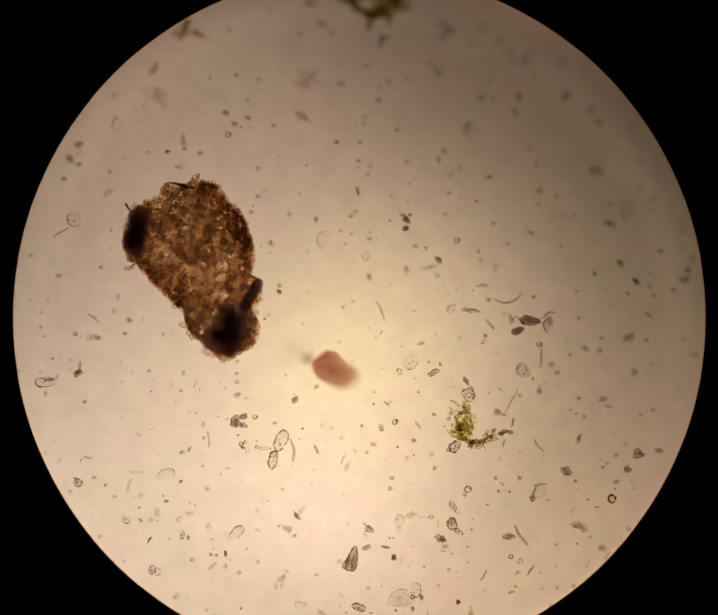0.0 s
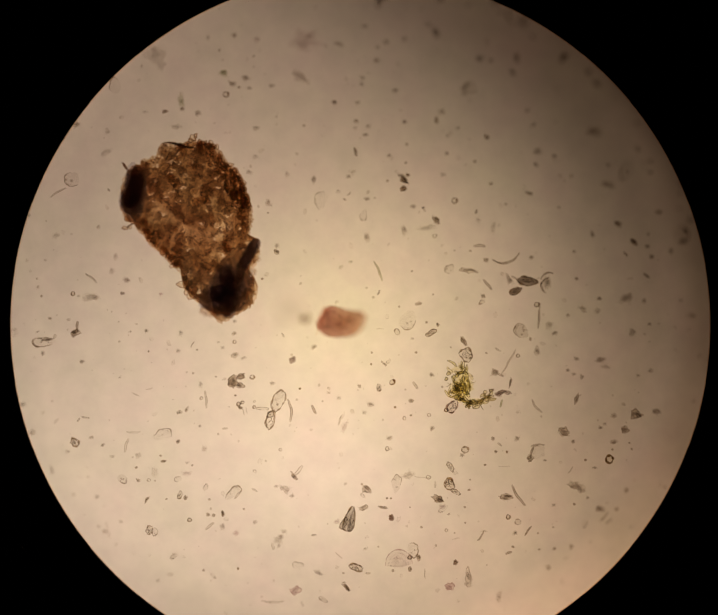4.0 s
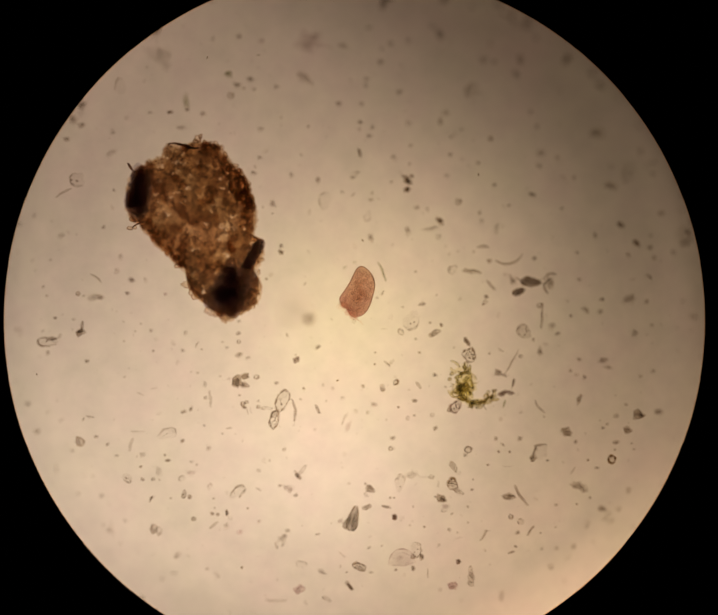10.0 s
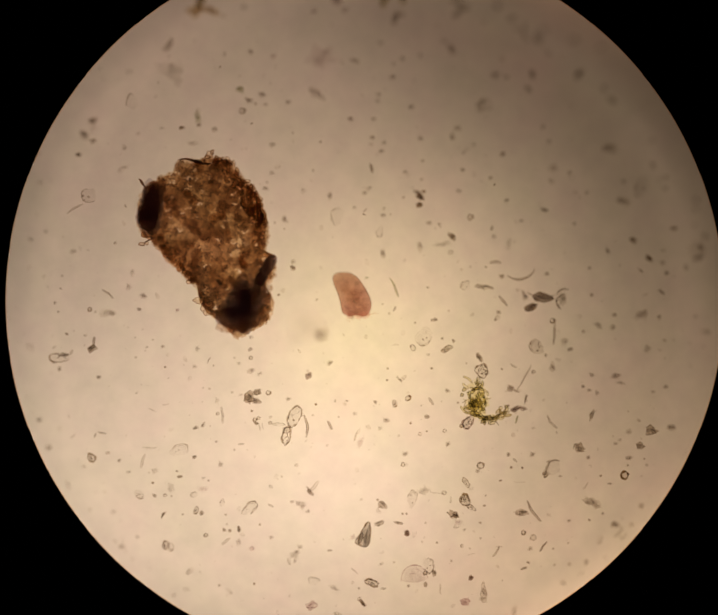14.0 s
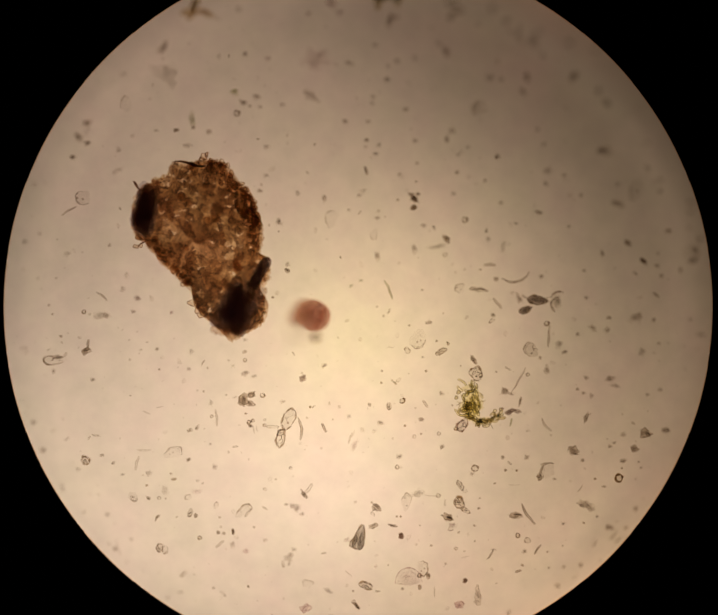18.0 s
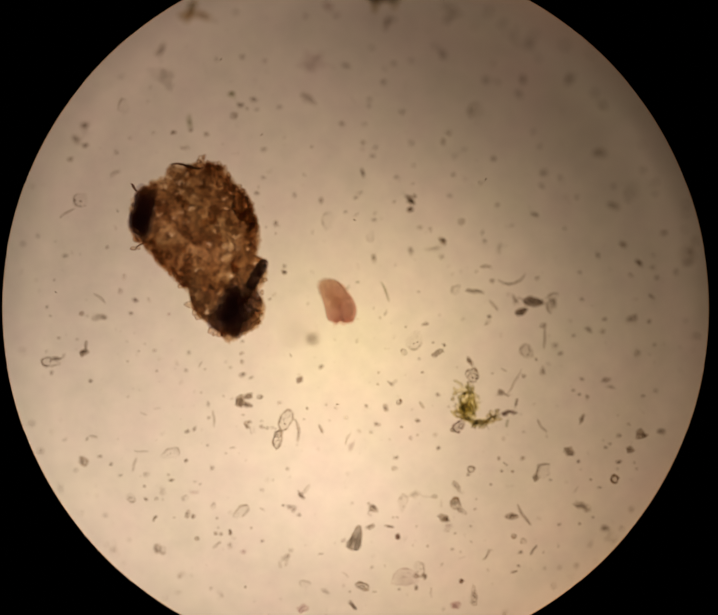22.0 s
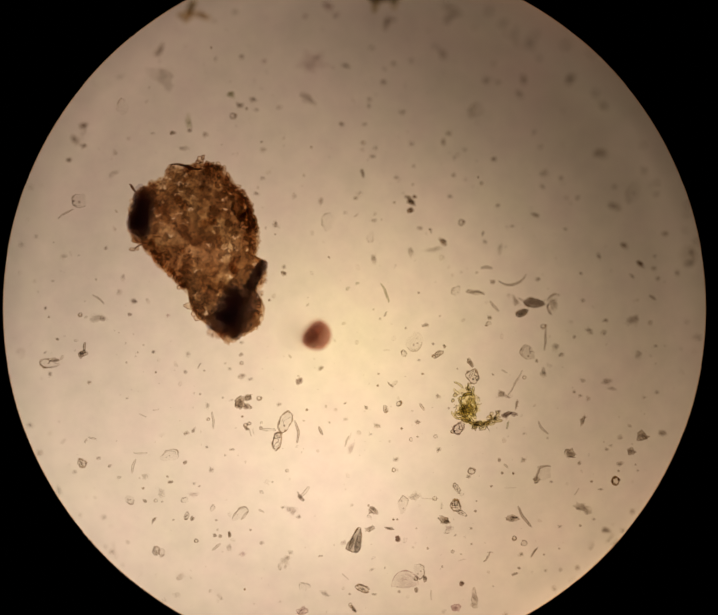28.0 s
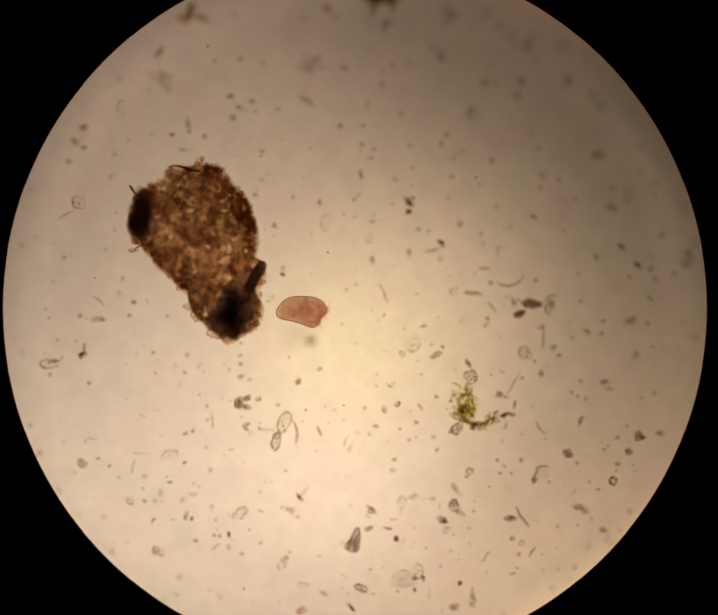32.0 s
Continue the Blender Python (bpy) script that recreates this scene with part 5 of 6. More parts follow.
def brown_clump(x, y):
    rng = random.Random(77)
    ob = thing("detritus_clump", x, y, 0, "large rough brown clump of detritus with black patches on its ends", "detritus")
    n = 360
    body = matted_film()
    # four sheets, one over the other, each drawn in further than the one below
    for k, inset in enumerate((-0.006, -0.003, 0.002, 0.01)):
        pts = [clump_side(2 * math.pi * i / n, inset, 2 + 11 * k, 0.7 + 0.3 * k) for i in range(n)]
        rings = [[(p * f, q * f, 0.0012 * k + 0.001 * (1 - f ** 3) + 0.0006 * noise.noise(Vector((p * f * 60, q * f * 60, k)))) for p, q in pts] for f in (1.0, 0.97, 0.9, 0.78, 0.62, 0.44, 0.24, 0.06)]
        part("matted_sheet", mesh("matted_sheet", *stitch(rings, (False, True)), [body]), ob)
    # the edge is rolled over on two of its sides: frayed bands on top of the sheets
    for k, (first, last, broad) in enumerate(((-0.75, 1.75, 0.03), (2.1, 3.9, 0.014), (3.7, 5.2, 0.012))):
        turns = [first + (last - first) * i / 150 for i in range(151)]
        inner = [broad * min(1.0, 6 * i / 150, 6 * (150 - i) / 150) * (1 + 0.6 * noise.noise(Vector((9 * u, k, 5)))) for i, u in enumerate(turns)]
        rings = [[(*clump_side(u, 0.001 + g * w, 17 + k, 0.8), 0.005 + 0.004 * math.sin(math.pi * g)) for u, w in zip(turns, inner)] for g in (0.0, 0.35, 0.7, 1.0)]
        part("rolled_edge", mesh("rolled_edge", *stitch(rings, (False, False), False), [body]), ob)
    soot = film("soot_film", (0.8, 0.785, 0.82), (0.66, 0.65, 0.71), 34.0)
    for px, py, l, w, turn, reach, drop in ((-0.146, 0.055, 0.122, 0.062, 81, 1.08, 0.056), (0.087, -0.194, 0.132, 0.094, 66, 1.12, 0.062), (0.146, -0.104, 0.094, 0.027, 58, 1.1, 0.09)):
        base = outline(l, w, rng, 40, 0.12, 3.0)
        patch = part("black_patch", mesh("black_patch", *pillow(ragged([(a * 0.3, b * 0.3) for a, b in base], rng, 0.3), 0.008, 0.02), [soot]), ob, "black, nearly opaque patch with a soft edge", at=pose(px, py, 0, 0, 0, turn))
        for i in range(10 if drop < 0.09 else 6):
            f = reach * (1 - drop * i)
            ring = ragged([(p * f, b * f) for p, b in base], rng, 0.16)
            verts, faces = pillow(ring, 0.004, 0.008 + 0.0016 * i, lumps=0.4)
            part("sooty_layer", mesh("sooty_layer", verts, faces[:-2] + faces[-1:], [soot]), patch)
        for k in range(36):
            bx, by = base[(k * 40) // 36]
            part("black_grain", mesh("black_grain", *lump(rng.uniform(0.002, 0.0055), rng, 0.5), [soot]), patch, at=pose(bx * rng.uniform(0.6, 0.9), by * rng.uniform(0.6, 0.9), rng.uniform(0.014, 0.034)))
    for k, (first, last, broad) in enumerate(((4.3, 5.8, 0.11),)):
        turns = [first + (last - first) * i / 100 for i in range(101)]
        inner = [broad * math.sin(math.pi * i / 100) ** 0.7 * (1 + 0.4 * noise.noise(Vector((7 * u, k, 8)))) for i, u in enumerate(turns)]
        rings = [[(*clump_side(u, 0.004 + g * w, 31 + k, 0.8), 0.012 + 0.002 * k) for u, w in zip(turns, inner)] for g in (0.0, 0.5, 1.0)]
        part("sooty_veil", mesh("sooty_veil", *stitch(rings, (False, False), False), [soot]), ob)
    crumb = film("crumb_film", (0.98, 0.95, 0.9), (0.82, 0.7, 0.59), 60.0, 0.3, 0.7, 300.0, 0.6)
    shapes = [mesh("crumb", *lump(1.0, rng, 0.6, 0.6, 6, 8), [crumb]) for _ in range(12)]
    shapes += [mesh("crumb", *tube([(i / 4 - 1.0, 0.3 * math.sin(i * 0.7 + k), 0) for i in range(9)], 0.2, 6, False, 0.7), [crumb]) for k in range(8)]
    for i in range(230):
        a = rng.uniform(0, 2 * math.pi)
        edge = clump_edge(a)
        f = rng.uniform(0.9, 1.015) if i < 170 else math.sqrt(rng.uniform(0, 0.95))
        size = rng.uniform(0.002, 0.0075) if i < 170 else rng.uniform(0.004, 0.012)
        at = pose(edge * f * math.cos(a), edge * f * math.sin(a), 0.005 + 0.002 * (1 - f ** 3), rng.uniform(-40, 40), rng.uniform(-40, 40), rng.uniform(0, 360))
        part("crumb", rng.choice(shapes), ob, at=at @ Matrix.Diagonal((size, size, size, 1)))
    # clear cells that crowd the rim on one side, and hang in a few places on the other
    pale = film("bubble_film", (0.985, 0.965, 0.93), (0.88, 0.8, 0.71), 60.0)
    rimmed = film("bubble_rim_film", (0.8, 0.71, 0.63), (0.58, 0.46, 0.38), 60.0)

    def bubble_cell(px, py, length, width, turn, lift):
        pts = ragged(outline(length, width, rng, 18, 0.2), rng, 0.32)
        bubble = part("bubble_cell", mesh("bubble_cell", *pillow(pts, 0.004), [pale]), ob, at=pose(px, py, lift, rng.uniform(-12, 12), rng.uniform(-12, 12), turn))
        part("bubble_rim", mesh("bubble_rim", *tube([(p, q, 0.001) for p, q in pts], rng.uniform(0.0009, 0.0016), 5, True), [rimmed]), bubble)

    for i in range(90):
        a = 1.52 - 1.42 * rng.random() ** 0.8
        edge = clump_edge(a) * (1.03 - 0.3 * rng.random() ** 1.7)
        bubble_cell(edge * math.cos(a), edge * math.sin(a), rng.uniform(0.008, 0.017), rng.uniform(0.006, 0.012), math.degrees(a) + 90 + rng.gauss(0, 30), rng.uniform(0.004, 0.014))
    for px, py, size in ((0.002, 0.194, 0.017), (0.009, 0.2, 0.011), (-0.003, 0.187, 0.012), (0.019, 0.183, 0.013), (0.048, 0.181, 0.016), (0.062, 0.172, 0.013), (-0.166, -0.012, 0.016), (-0.152, -0.018, 0.014), (-0.139, -0.014, 0.017), (-0.128, -0.022, 0.012), (-0.17, -0.036, 0.013), (-0.158, -0.034, 0.01), (-0.112, -0.043, 0.011), (-0.062, -0.107, 0.014), (-0.052, -0.118, 0.015), (-0.048, -0.133, 0.013), (-0.028, -0.18, 0.019), (-0.018, -0.163, 0.011), (-0.014, -0.2, 0.014), (-0.006, -0.213, 0.013), (0.151, -0.18, 0.012), (0.148, -0.196, 0.011)):
        bubble_cell(px, py, size, size * rng.uniform(0.6, 0.85), rng.uniform(0, 180), rng.uniform(0.004, 0.012))
    # a few more on the thick sooty tail, higher up
    for px, py, size in ((0.03, -0.247, 0.013), (0.041, -0.254, 0.014), (0.052, -0.258, 0.011), (0.062, -0.254, 0.012), (0.09, -0.243, 0.01), (0.118, -0.238, 0.012), (0.138, -0.228, 0.013), (0.15, -0.222, 0.012), (0.156, -0.2, 0.01), (0.16, -0.148, 0.011), (0.168, -0.118, 0.012)):
        bubble_cell(px, py, size, size * rng.uniform(0.6, 0.85), rng.uniform(0, 180), rng.uniform(0.024, 0.03))
    # ribs of the mat, each a short crooked ridge
    ridge = film("ridge_film", (0.9, 0.82, 0.74), (0.74, 0.61, 0.51), 50.0, own=0.5)
    for i in range(44):
        a, f = rng.uniform(0, 2 * math.pi), math.sqrt(rng.uniform(0, 0.85))
        px, py, way = clump_edge(a) * f * math.cos(a), clump_edge(a) * f * math.sin(a), rng.uniform(0, 6.28)
        bend, run, line = rng.uniform(-0.4, 0.4), rng.uniform(0.012, 0.034), []
        for k in range(9):
            line.append((px, py, 0.006))
            px, py, way = px + run / 8 * math.cos(way), py + run / 8 * math.sin(way), way + bend
        part("matted_rib", mesh("matted_rib", *tube(line, rng.uniform(0.001, 0.0022), 5, False, 0.8), [ridge]), ob)
    verts, faces = [], []
    for i in range(420):
        a = rng.uniform(0, 2 * math.pi)
        f = rng.uniform(0.75, 1.02)
        edge = clump_edge(a)
        v, fc = lump(rng.uniform(0.0012, 0.0038), rng, 0.7, 0.6, 4, 6)
        o = Vector((edge * f * math.cos(a), edge * f * math.sin(a), 0.003 + 0.009 * (1 - f ** 3)))
        k = len(verts)
        verts += [tuple(Vector(p) + o) for p in v]
        faces += [tuple(j + k for j in q) for q in fc]
    tagged(part("crumb_dust", mesh("crumb_dust", verts, faces, [crumb]), ob), kind="stuff")
    spike = film("spike_film", (0.6, 0.46, 0.36), (0.36, 0.26, 0.2), 60.0)
    for px, py, l, turn, thick in ((-0.034, 0.175, 0.088, -5, 0.0032), (-0.02, 0.1725, 0.06, -8, 0.0026), (-0.071, 0.178, 0.012, 70, 0.0016), (-0.169, 0.12, 0.028, 132, 0.0032), (-0.173, 0.125, 0.012, 100, 0.0018), (-0.16, 0.002, 0.04, 165, 0.0022), (-0.15, -0.026, 0.036, 215, 0.002)):
        line = [((i / 9 - 0.5) * l, 0.05 * l * math.sin(i * 0.7), 0.014) for i in range(10)]
        part("splinter", mesh("splinter", *tube(line, thick, 6, False, 0.8), [spike]), ob, at=pose(px, py, 0, 0, 0, turn))
    return ob


brown_clump(-0.4049, 0.1837)


# ---- pink ciliate ----
def ciliate_skin():
    """Pink see-through skin, rosier and denser towards the mouth, orange and clearer behind, finely mottled."""
    m, nt, out = shader("ciliate_skin")
    co = nt.nodes.new("ShaderNodeTexCoord")
    xyz = nt.nodes.new("ShaderNodeSeparateXYZ")
    nt.links.new(co.outputs["Object"], xyz.inputs[0])
    mottle, fine = noise_node(nt, 30.0, 4.0, 0.6), noise_node(nt, 230.0, 2.0)
    along = nt.nodes.new("ShaderNodeMath")
    along.operation = "MULTIPLY_ADD"
    along.inputs[1].default_value = 3.6
    nt.links.new(xyz.outputs[0], along.inputs[0])
    nt.links.new(mottle.outputs["Fac"], along.inputs[2])
    r = ramp(nt, ((0.28, (0.765, 0.58, 0.55)), (0.5, (0.808, 0.655, 0.585)), (0.72, (0.842, 0.705, 0.618))))
    nt.links.new(along.outputs[0], r.inputs["Fac"])
    grit = ramp(nt, ((0.3, (0.93, 0.91, 0.9)), (0.6, (1.0, 1.0, 1.0))))
    nt.links.new(fine.outputs["Fac"], grit.inputs["Fac"])
    mix = nt.nodes.new("ShaderNodeMix")
    mix.data_type, mix.blend_type = "RGBA", "MULTIPLY"
    mix.inputs["Factor"].default_value = 1.0
    nt.links.new(r.outputs["Color"], mix.inputs["A"])
    nt.links.new(grit.outputs["Color"], mix.inputs["B"])
    t = nt.nodes.new("ShaderNodeBsdfTransparent")
    nt.links.new(mix.outputs["Result"], t.inputs["Color"])
    nt.links.new(t.outputs["BSDF"], out.inputs["Surface"])
    return m


def ciliate():
    """A plump bean-shaped swimmer. Its x axis runs from the mouth to the smooth hind end."""
    rng = random.Random(9)
    ob = new("ciliate")
    ob.empty_display_size = 0.02
    tagged(ob, "pink bean-shaped swimming ciliate with a fringed mouth end", "ciliate")
    half, rings, sides = 0.061, 26, 28

    def section(u):
        """Half width, thickness and sideways shift at u from -1 (mouth) to 1 (hind end)."""
        w = 0.0370 * max(1 - abs(u) ** (3.6 if u < 0 else 5.5), 0.0) ** 0.5 * (0.985 - 0.24 * u - 0.03 * math.cos(3 * u))
        return w, w * (1.12 - 0.7 * max(u, 0.0) ** 2.2), 0.009 * (u * u - 0.3)

    def lean(u):
        """How far the two ends are cut aslant."""
        return (0.34 if u < 0 else 0.27) * u * u

    def flank(a):
        """The round of a section: domed above, flat-bottomed with steep flanks below."""
        c, d = math.cos(a), math.sin(a)
        if d >= 0:
            return c, d
        return math.copysign(abs(c) ** 0.68, c), 0.56 * d

    def snout(u, y):
        """How the mouth end is dented beside its lobe."""
        g = min(max((-u - 0.62) / 0.33, 0.0), 1.0)
        return 0.0065 * g * g * (math.exp(-((y - 0.011) / 0.008) ** 2) - 0.5 * math.exp(-((y + 0.014) / 0.011) ** 2) + 0.8 * math.exp(-((y + 0.035) / 0.005) ** 2))

    skin = []
    for i in range(rings + 1):
        u = math.sin((i / rings - 0.5) * math.pi * 0.994)
        w, h, s = section(u)
        ring = []
        for j in range(sides):
            a = 2 * math.pi * j / sides
            q = 1 + 0.03 * noise.noise(Vector((u * 3, math.cos(a) * 1.5, math.sin(a) * 1.5)))
            c, d = flank(a)
            y = s + w * q * c
            ring.append((u * half + lean(u) * w * c + snout(u, y), y, h * q * d))
        skin.append(ring)
    part("cell_body", mesh("ciliate_body", *stitch(skin), [ciliate_skin()]), ob)
    plasm = film("plasm_film", (0.992, 0.987, 0.983), (0.987, 0.98, 0.974), 30.0, 0.35, 0.65, 200.0)
    verts, faces = [], []
    for i in range(700):
        u, a, f = rng.uniform(-0.88, 0.86), rng.uniform(0, 6.28), 0.9 * math.sqrt(rng.random())
        if rng.random() < 0.3 * (u + 0.4):
            continue
        w, h, s = section(u)
        v, fc = lump(rng.uniform(0.0028, 0.0046), rng, 0.35, 0.8, 5, 8)
        o = Vector((u * half, s + f * w * math.cos(a), 0.95 * f * h * math.sin(a) * (1 if math.sin(a) > 0 else 0.56)))
        k = len(verts)
        verts += [(1.3 * p[0] + o.x, p[1] + o.y, p[2] + o.z) for p in v]
        faces += [tuple(n + k for n in q) for q in fc]
    tagged(part("plasm_granules", mesh("plasm_granules", verts, faces, [plasm]), ob), kind="stuff")
    # unseen discs across the body, added so that it darkens end-on
    inner = film("depth_tint_film", (0.962, 0.95, 0.952), (0.95, 0.934, 0.936), 30.0)
    for i in range(15):
        u = -0.8 + 0.115 * i
        w, h, s = section(u)
        ring = [(u * half + lean(u) * w * math.cos(a), s + 0.96 * w * math.cos(a), 0.96 * h * math.sin(a) * (1 if math.sin(a) > 0 else 0.56)) for a in (2 * math.pi * j / sides for j in range(sides))]
        rings = [[(ring[j][0] + 0.002 * (1 - g), s + (ring[j][1] - s) * g, ring[j][2] * g) for j in range(sides)] for g in (1.0, 0.6, 0.25, 0.03)]
        part("depth_tint_disc", mesh("depth_tint_disc", *stitch(rings, (False, True)), [inner]), ob)
    # beads along the axis, added to deepen the tint seen end-on
    bead_film = film("core_tint_film", (0.99, 0.98, 0.978), (0.98, 0.966, 0.964), 50.0)
    for i in range(7):
        u = -0.62 + 0.19 * i
        w, h, s = section(u)
        at = pose(u * half, s + rng.uniform(-0.2, 0.2) * w, 0.1 * h) @ Matrix.Diagonal((0.75, 1, 0.9, 1))
        part("core_tint_bead", mesh("core_tint_bead", *lump(w * rng.uniform(0.6, 0.82), rng, 0.2, 0.85, 8, 14), [bead_film]), ob, at=at)
    edge_mat = film("pellicle_film", (0.66, 0.52, 0.43), (0.5, 0.36, 0.29), 60.0)
    edge = []
    for i in range(56):
        a = 0.8 * math.pi * (2 * i / 55 - 1)
        u = math.cos(a)
        w, h, s = section(u * 0.995)
        y = (1 if math.sin(a) > 0 else -1) * w * 0.965
        edge.append((u * half * 0.995 + lean(u) * y, s + y, -0.009 * (h / 0.041)))
    part("pellicle", mesh("pellicle", *tube(edge, 0.0011, 6, False, 0.4), [edge_mat]), ob, "thin dark red outer edge")
    grain_mat = film("vacuole_film", (0.985, 0.96, 0.94), (0.93, 0.87, 0.83), 80.0, own=0.6)
    for i in range(9):
        u = rng.uniform(-0.75, 0.4)
        w, h, s = section(u)
        at = pose(u * half, s + rng.uniform(-0.6, 0.6) * w, rng.uniform(-0.3, 0.5) * h)
        part("vacuole", mesh("vacuole", *lump(rng.uniform(0.002, 0.005), rng, 0.25, 0.8), [grain_mat]), ob, at=at)
    wall_mat = film("vacuole_wall_film", (0.93, 0.86, 0.8), (0.82, 0.72, 0.66), 80.0)
    for u, y, r in ((0.02, -0.006, 0.0062), (-0.1, 0.006, 0.0055), (-0.2, -0.008, 0.0066), (0.1, 0.005, 0.0045), (-0.16, 0.014, 0.004), (-0.3, 0.001, 0.005)):
        loop = [(p, q, 0.0) for p, q in outline(2 * r, 1.7 * r, rng, 18, 0.12)]
        part("vacuole_wall", mesh("vacuole_wall", *tube(loop, 0.0009, 5, True), [wall_mat]), ob, at=pose(u * half, y, -0.006, 0, 0, rng.uniform(0, 90)))
    lip_mat = film("mouth_film", (0.975, 0.93, 0.9), (0.93, 0.85, 0.81), 60.0)
    lip = [(-half * 0.94 - 0.003 * math.sin(i * 1.3) + 0.3 * (-0.026 + 0.0044 * i), -0.026 + 0.0044 * i, 0.002 * math.cos(i)) for i in range(12)]
    mouth = part("mouth", mesh("mouth", *tube(lip, 0.0032, 6, False, 0.6), [lip_mat]), ob, "ragged mouth edge")
    lobe_mat = film("mouth_lobe_film", (0.975, 0.925, 0.905), (0.94, 0.865, 0.845), 60.0)
    for px, py, r in ((-0.062, -0.013, 0.011), (-0.06, 0.004, 0.009), (-0.048, 0.02, 0.009), (-0.049, 0.026, 0.006)):
        part("mouth_lobe", mesh("mouth_lobe", *lump(r, rng, 0.3, 0.7, 8, 12), [lobe_mat]), mouth, "pale pink lobe", at=pose(px, py, 0))
    hair = film("cilia_film", (0.95, 0.89, 0.84), (0.87, 0.77, 0.71), 60.0)
    for i in range(14):
        y = -0.034 + 0.005 * i
        l = rng.uniform(0.004, 0.01) + (0.008 if i > 11 else 0)
        start = -half * (0.985 - 0.1 * (y / 0.035) ** 4)
        line = [(start + 0.3 * y - l * k / 4, y * (1 + 0.06 * k) + 0.0015 * math.sin(k + i), 0.002 * math.sin(i * 2.1)) for k in range(5)]
        part("cilium", mesh("cilium", *tube(line, 0.0006, 4, False, 0.5), [hair]), mouth)
    return ob


CILIATE = ciliate()


def swimmer(length, label):
    """A tiny dark darting rod with a body and a hair."""
    rng = dice()
    ob = new("flagellate")
    ob.empty_display_size = 0.005
    tagged(ob, label, "flagellate", "tiny dark swimmers in the water")
    part("rod_body", mesh("rod_body", *lump(length / 2, rng, 0.2, 0.5), [stain("grey", 0.9)]), ob, at=Matrix.Diagonal((1, 0.45, 0.6, 1)))
    tail = [(-length * (0.4 + 0.1 * k), 0.08 * length * math.sin(k), 0) for k in range(6)]
    part("flagellum", mesh("flagellum", *tube(tail, 0.06 * length, 4, False, 0.4), [stain("grey", 0.5)]), ob)
    return ob


SWIMMER_A = swimmer(0.0070, "tiny dark rod-shaped flagellate drifting in the water")
SWIMMER_B = swimmer(0.0070, "tiny dark rod-shaped flagellate drifting in the water")
SWIMMER_C = swimmer(0.0070, "tiny dark rod-shaped flagellate drifting in the water")
SWIMMER_D = swimmer(0.0059, "tiny dark rod-shaped flagellate drifting in the water")
SWIMMER_E = swimmer(0.0070, "tiny dark rod-shaped flagellate drifting in the water")
SWIMMER_F = swimmer(0.0070, "tiny dark rod-shaped flagellate drifting in the water")


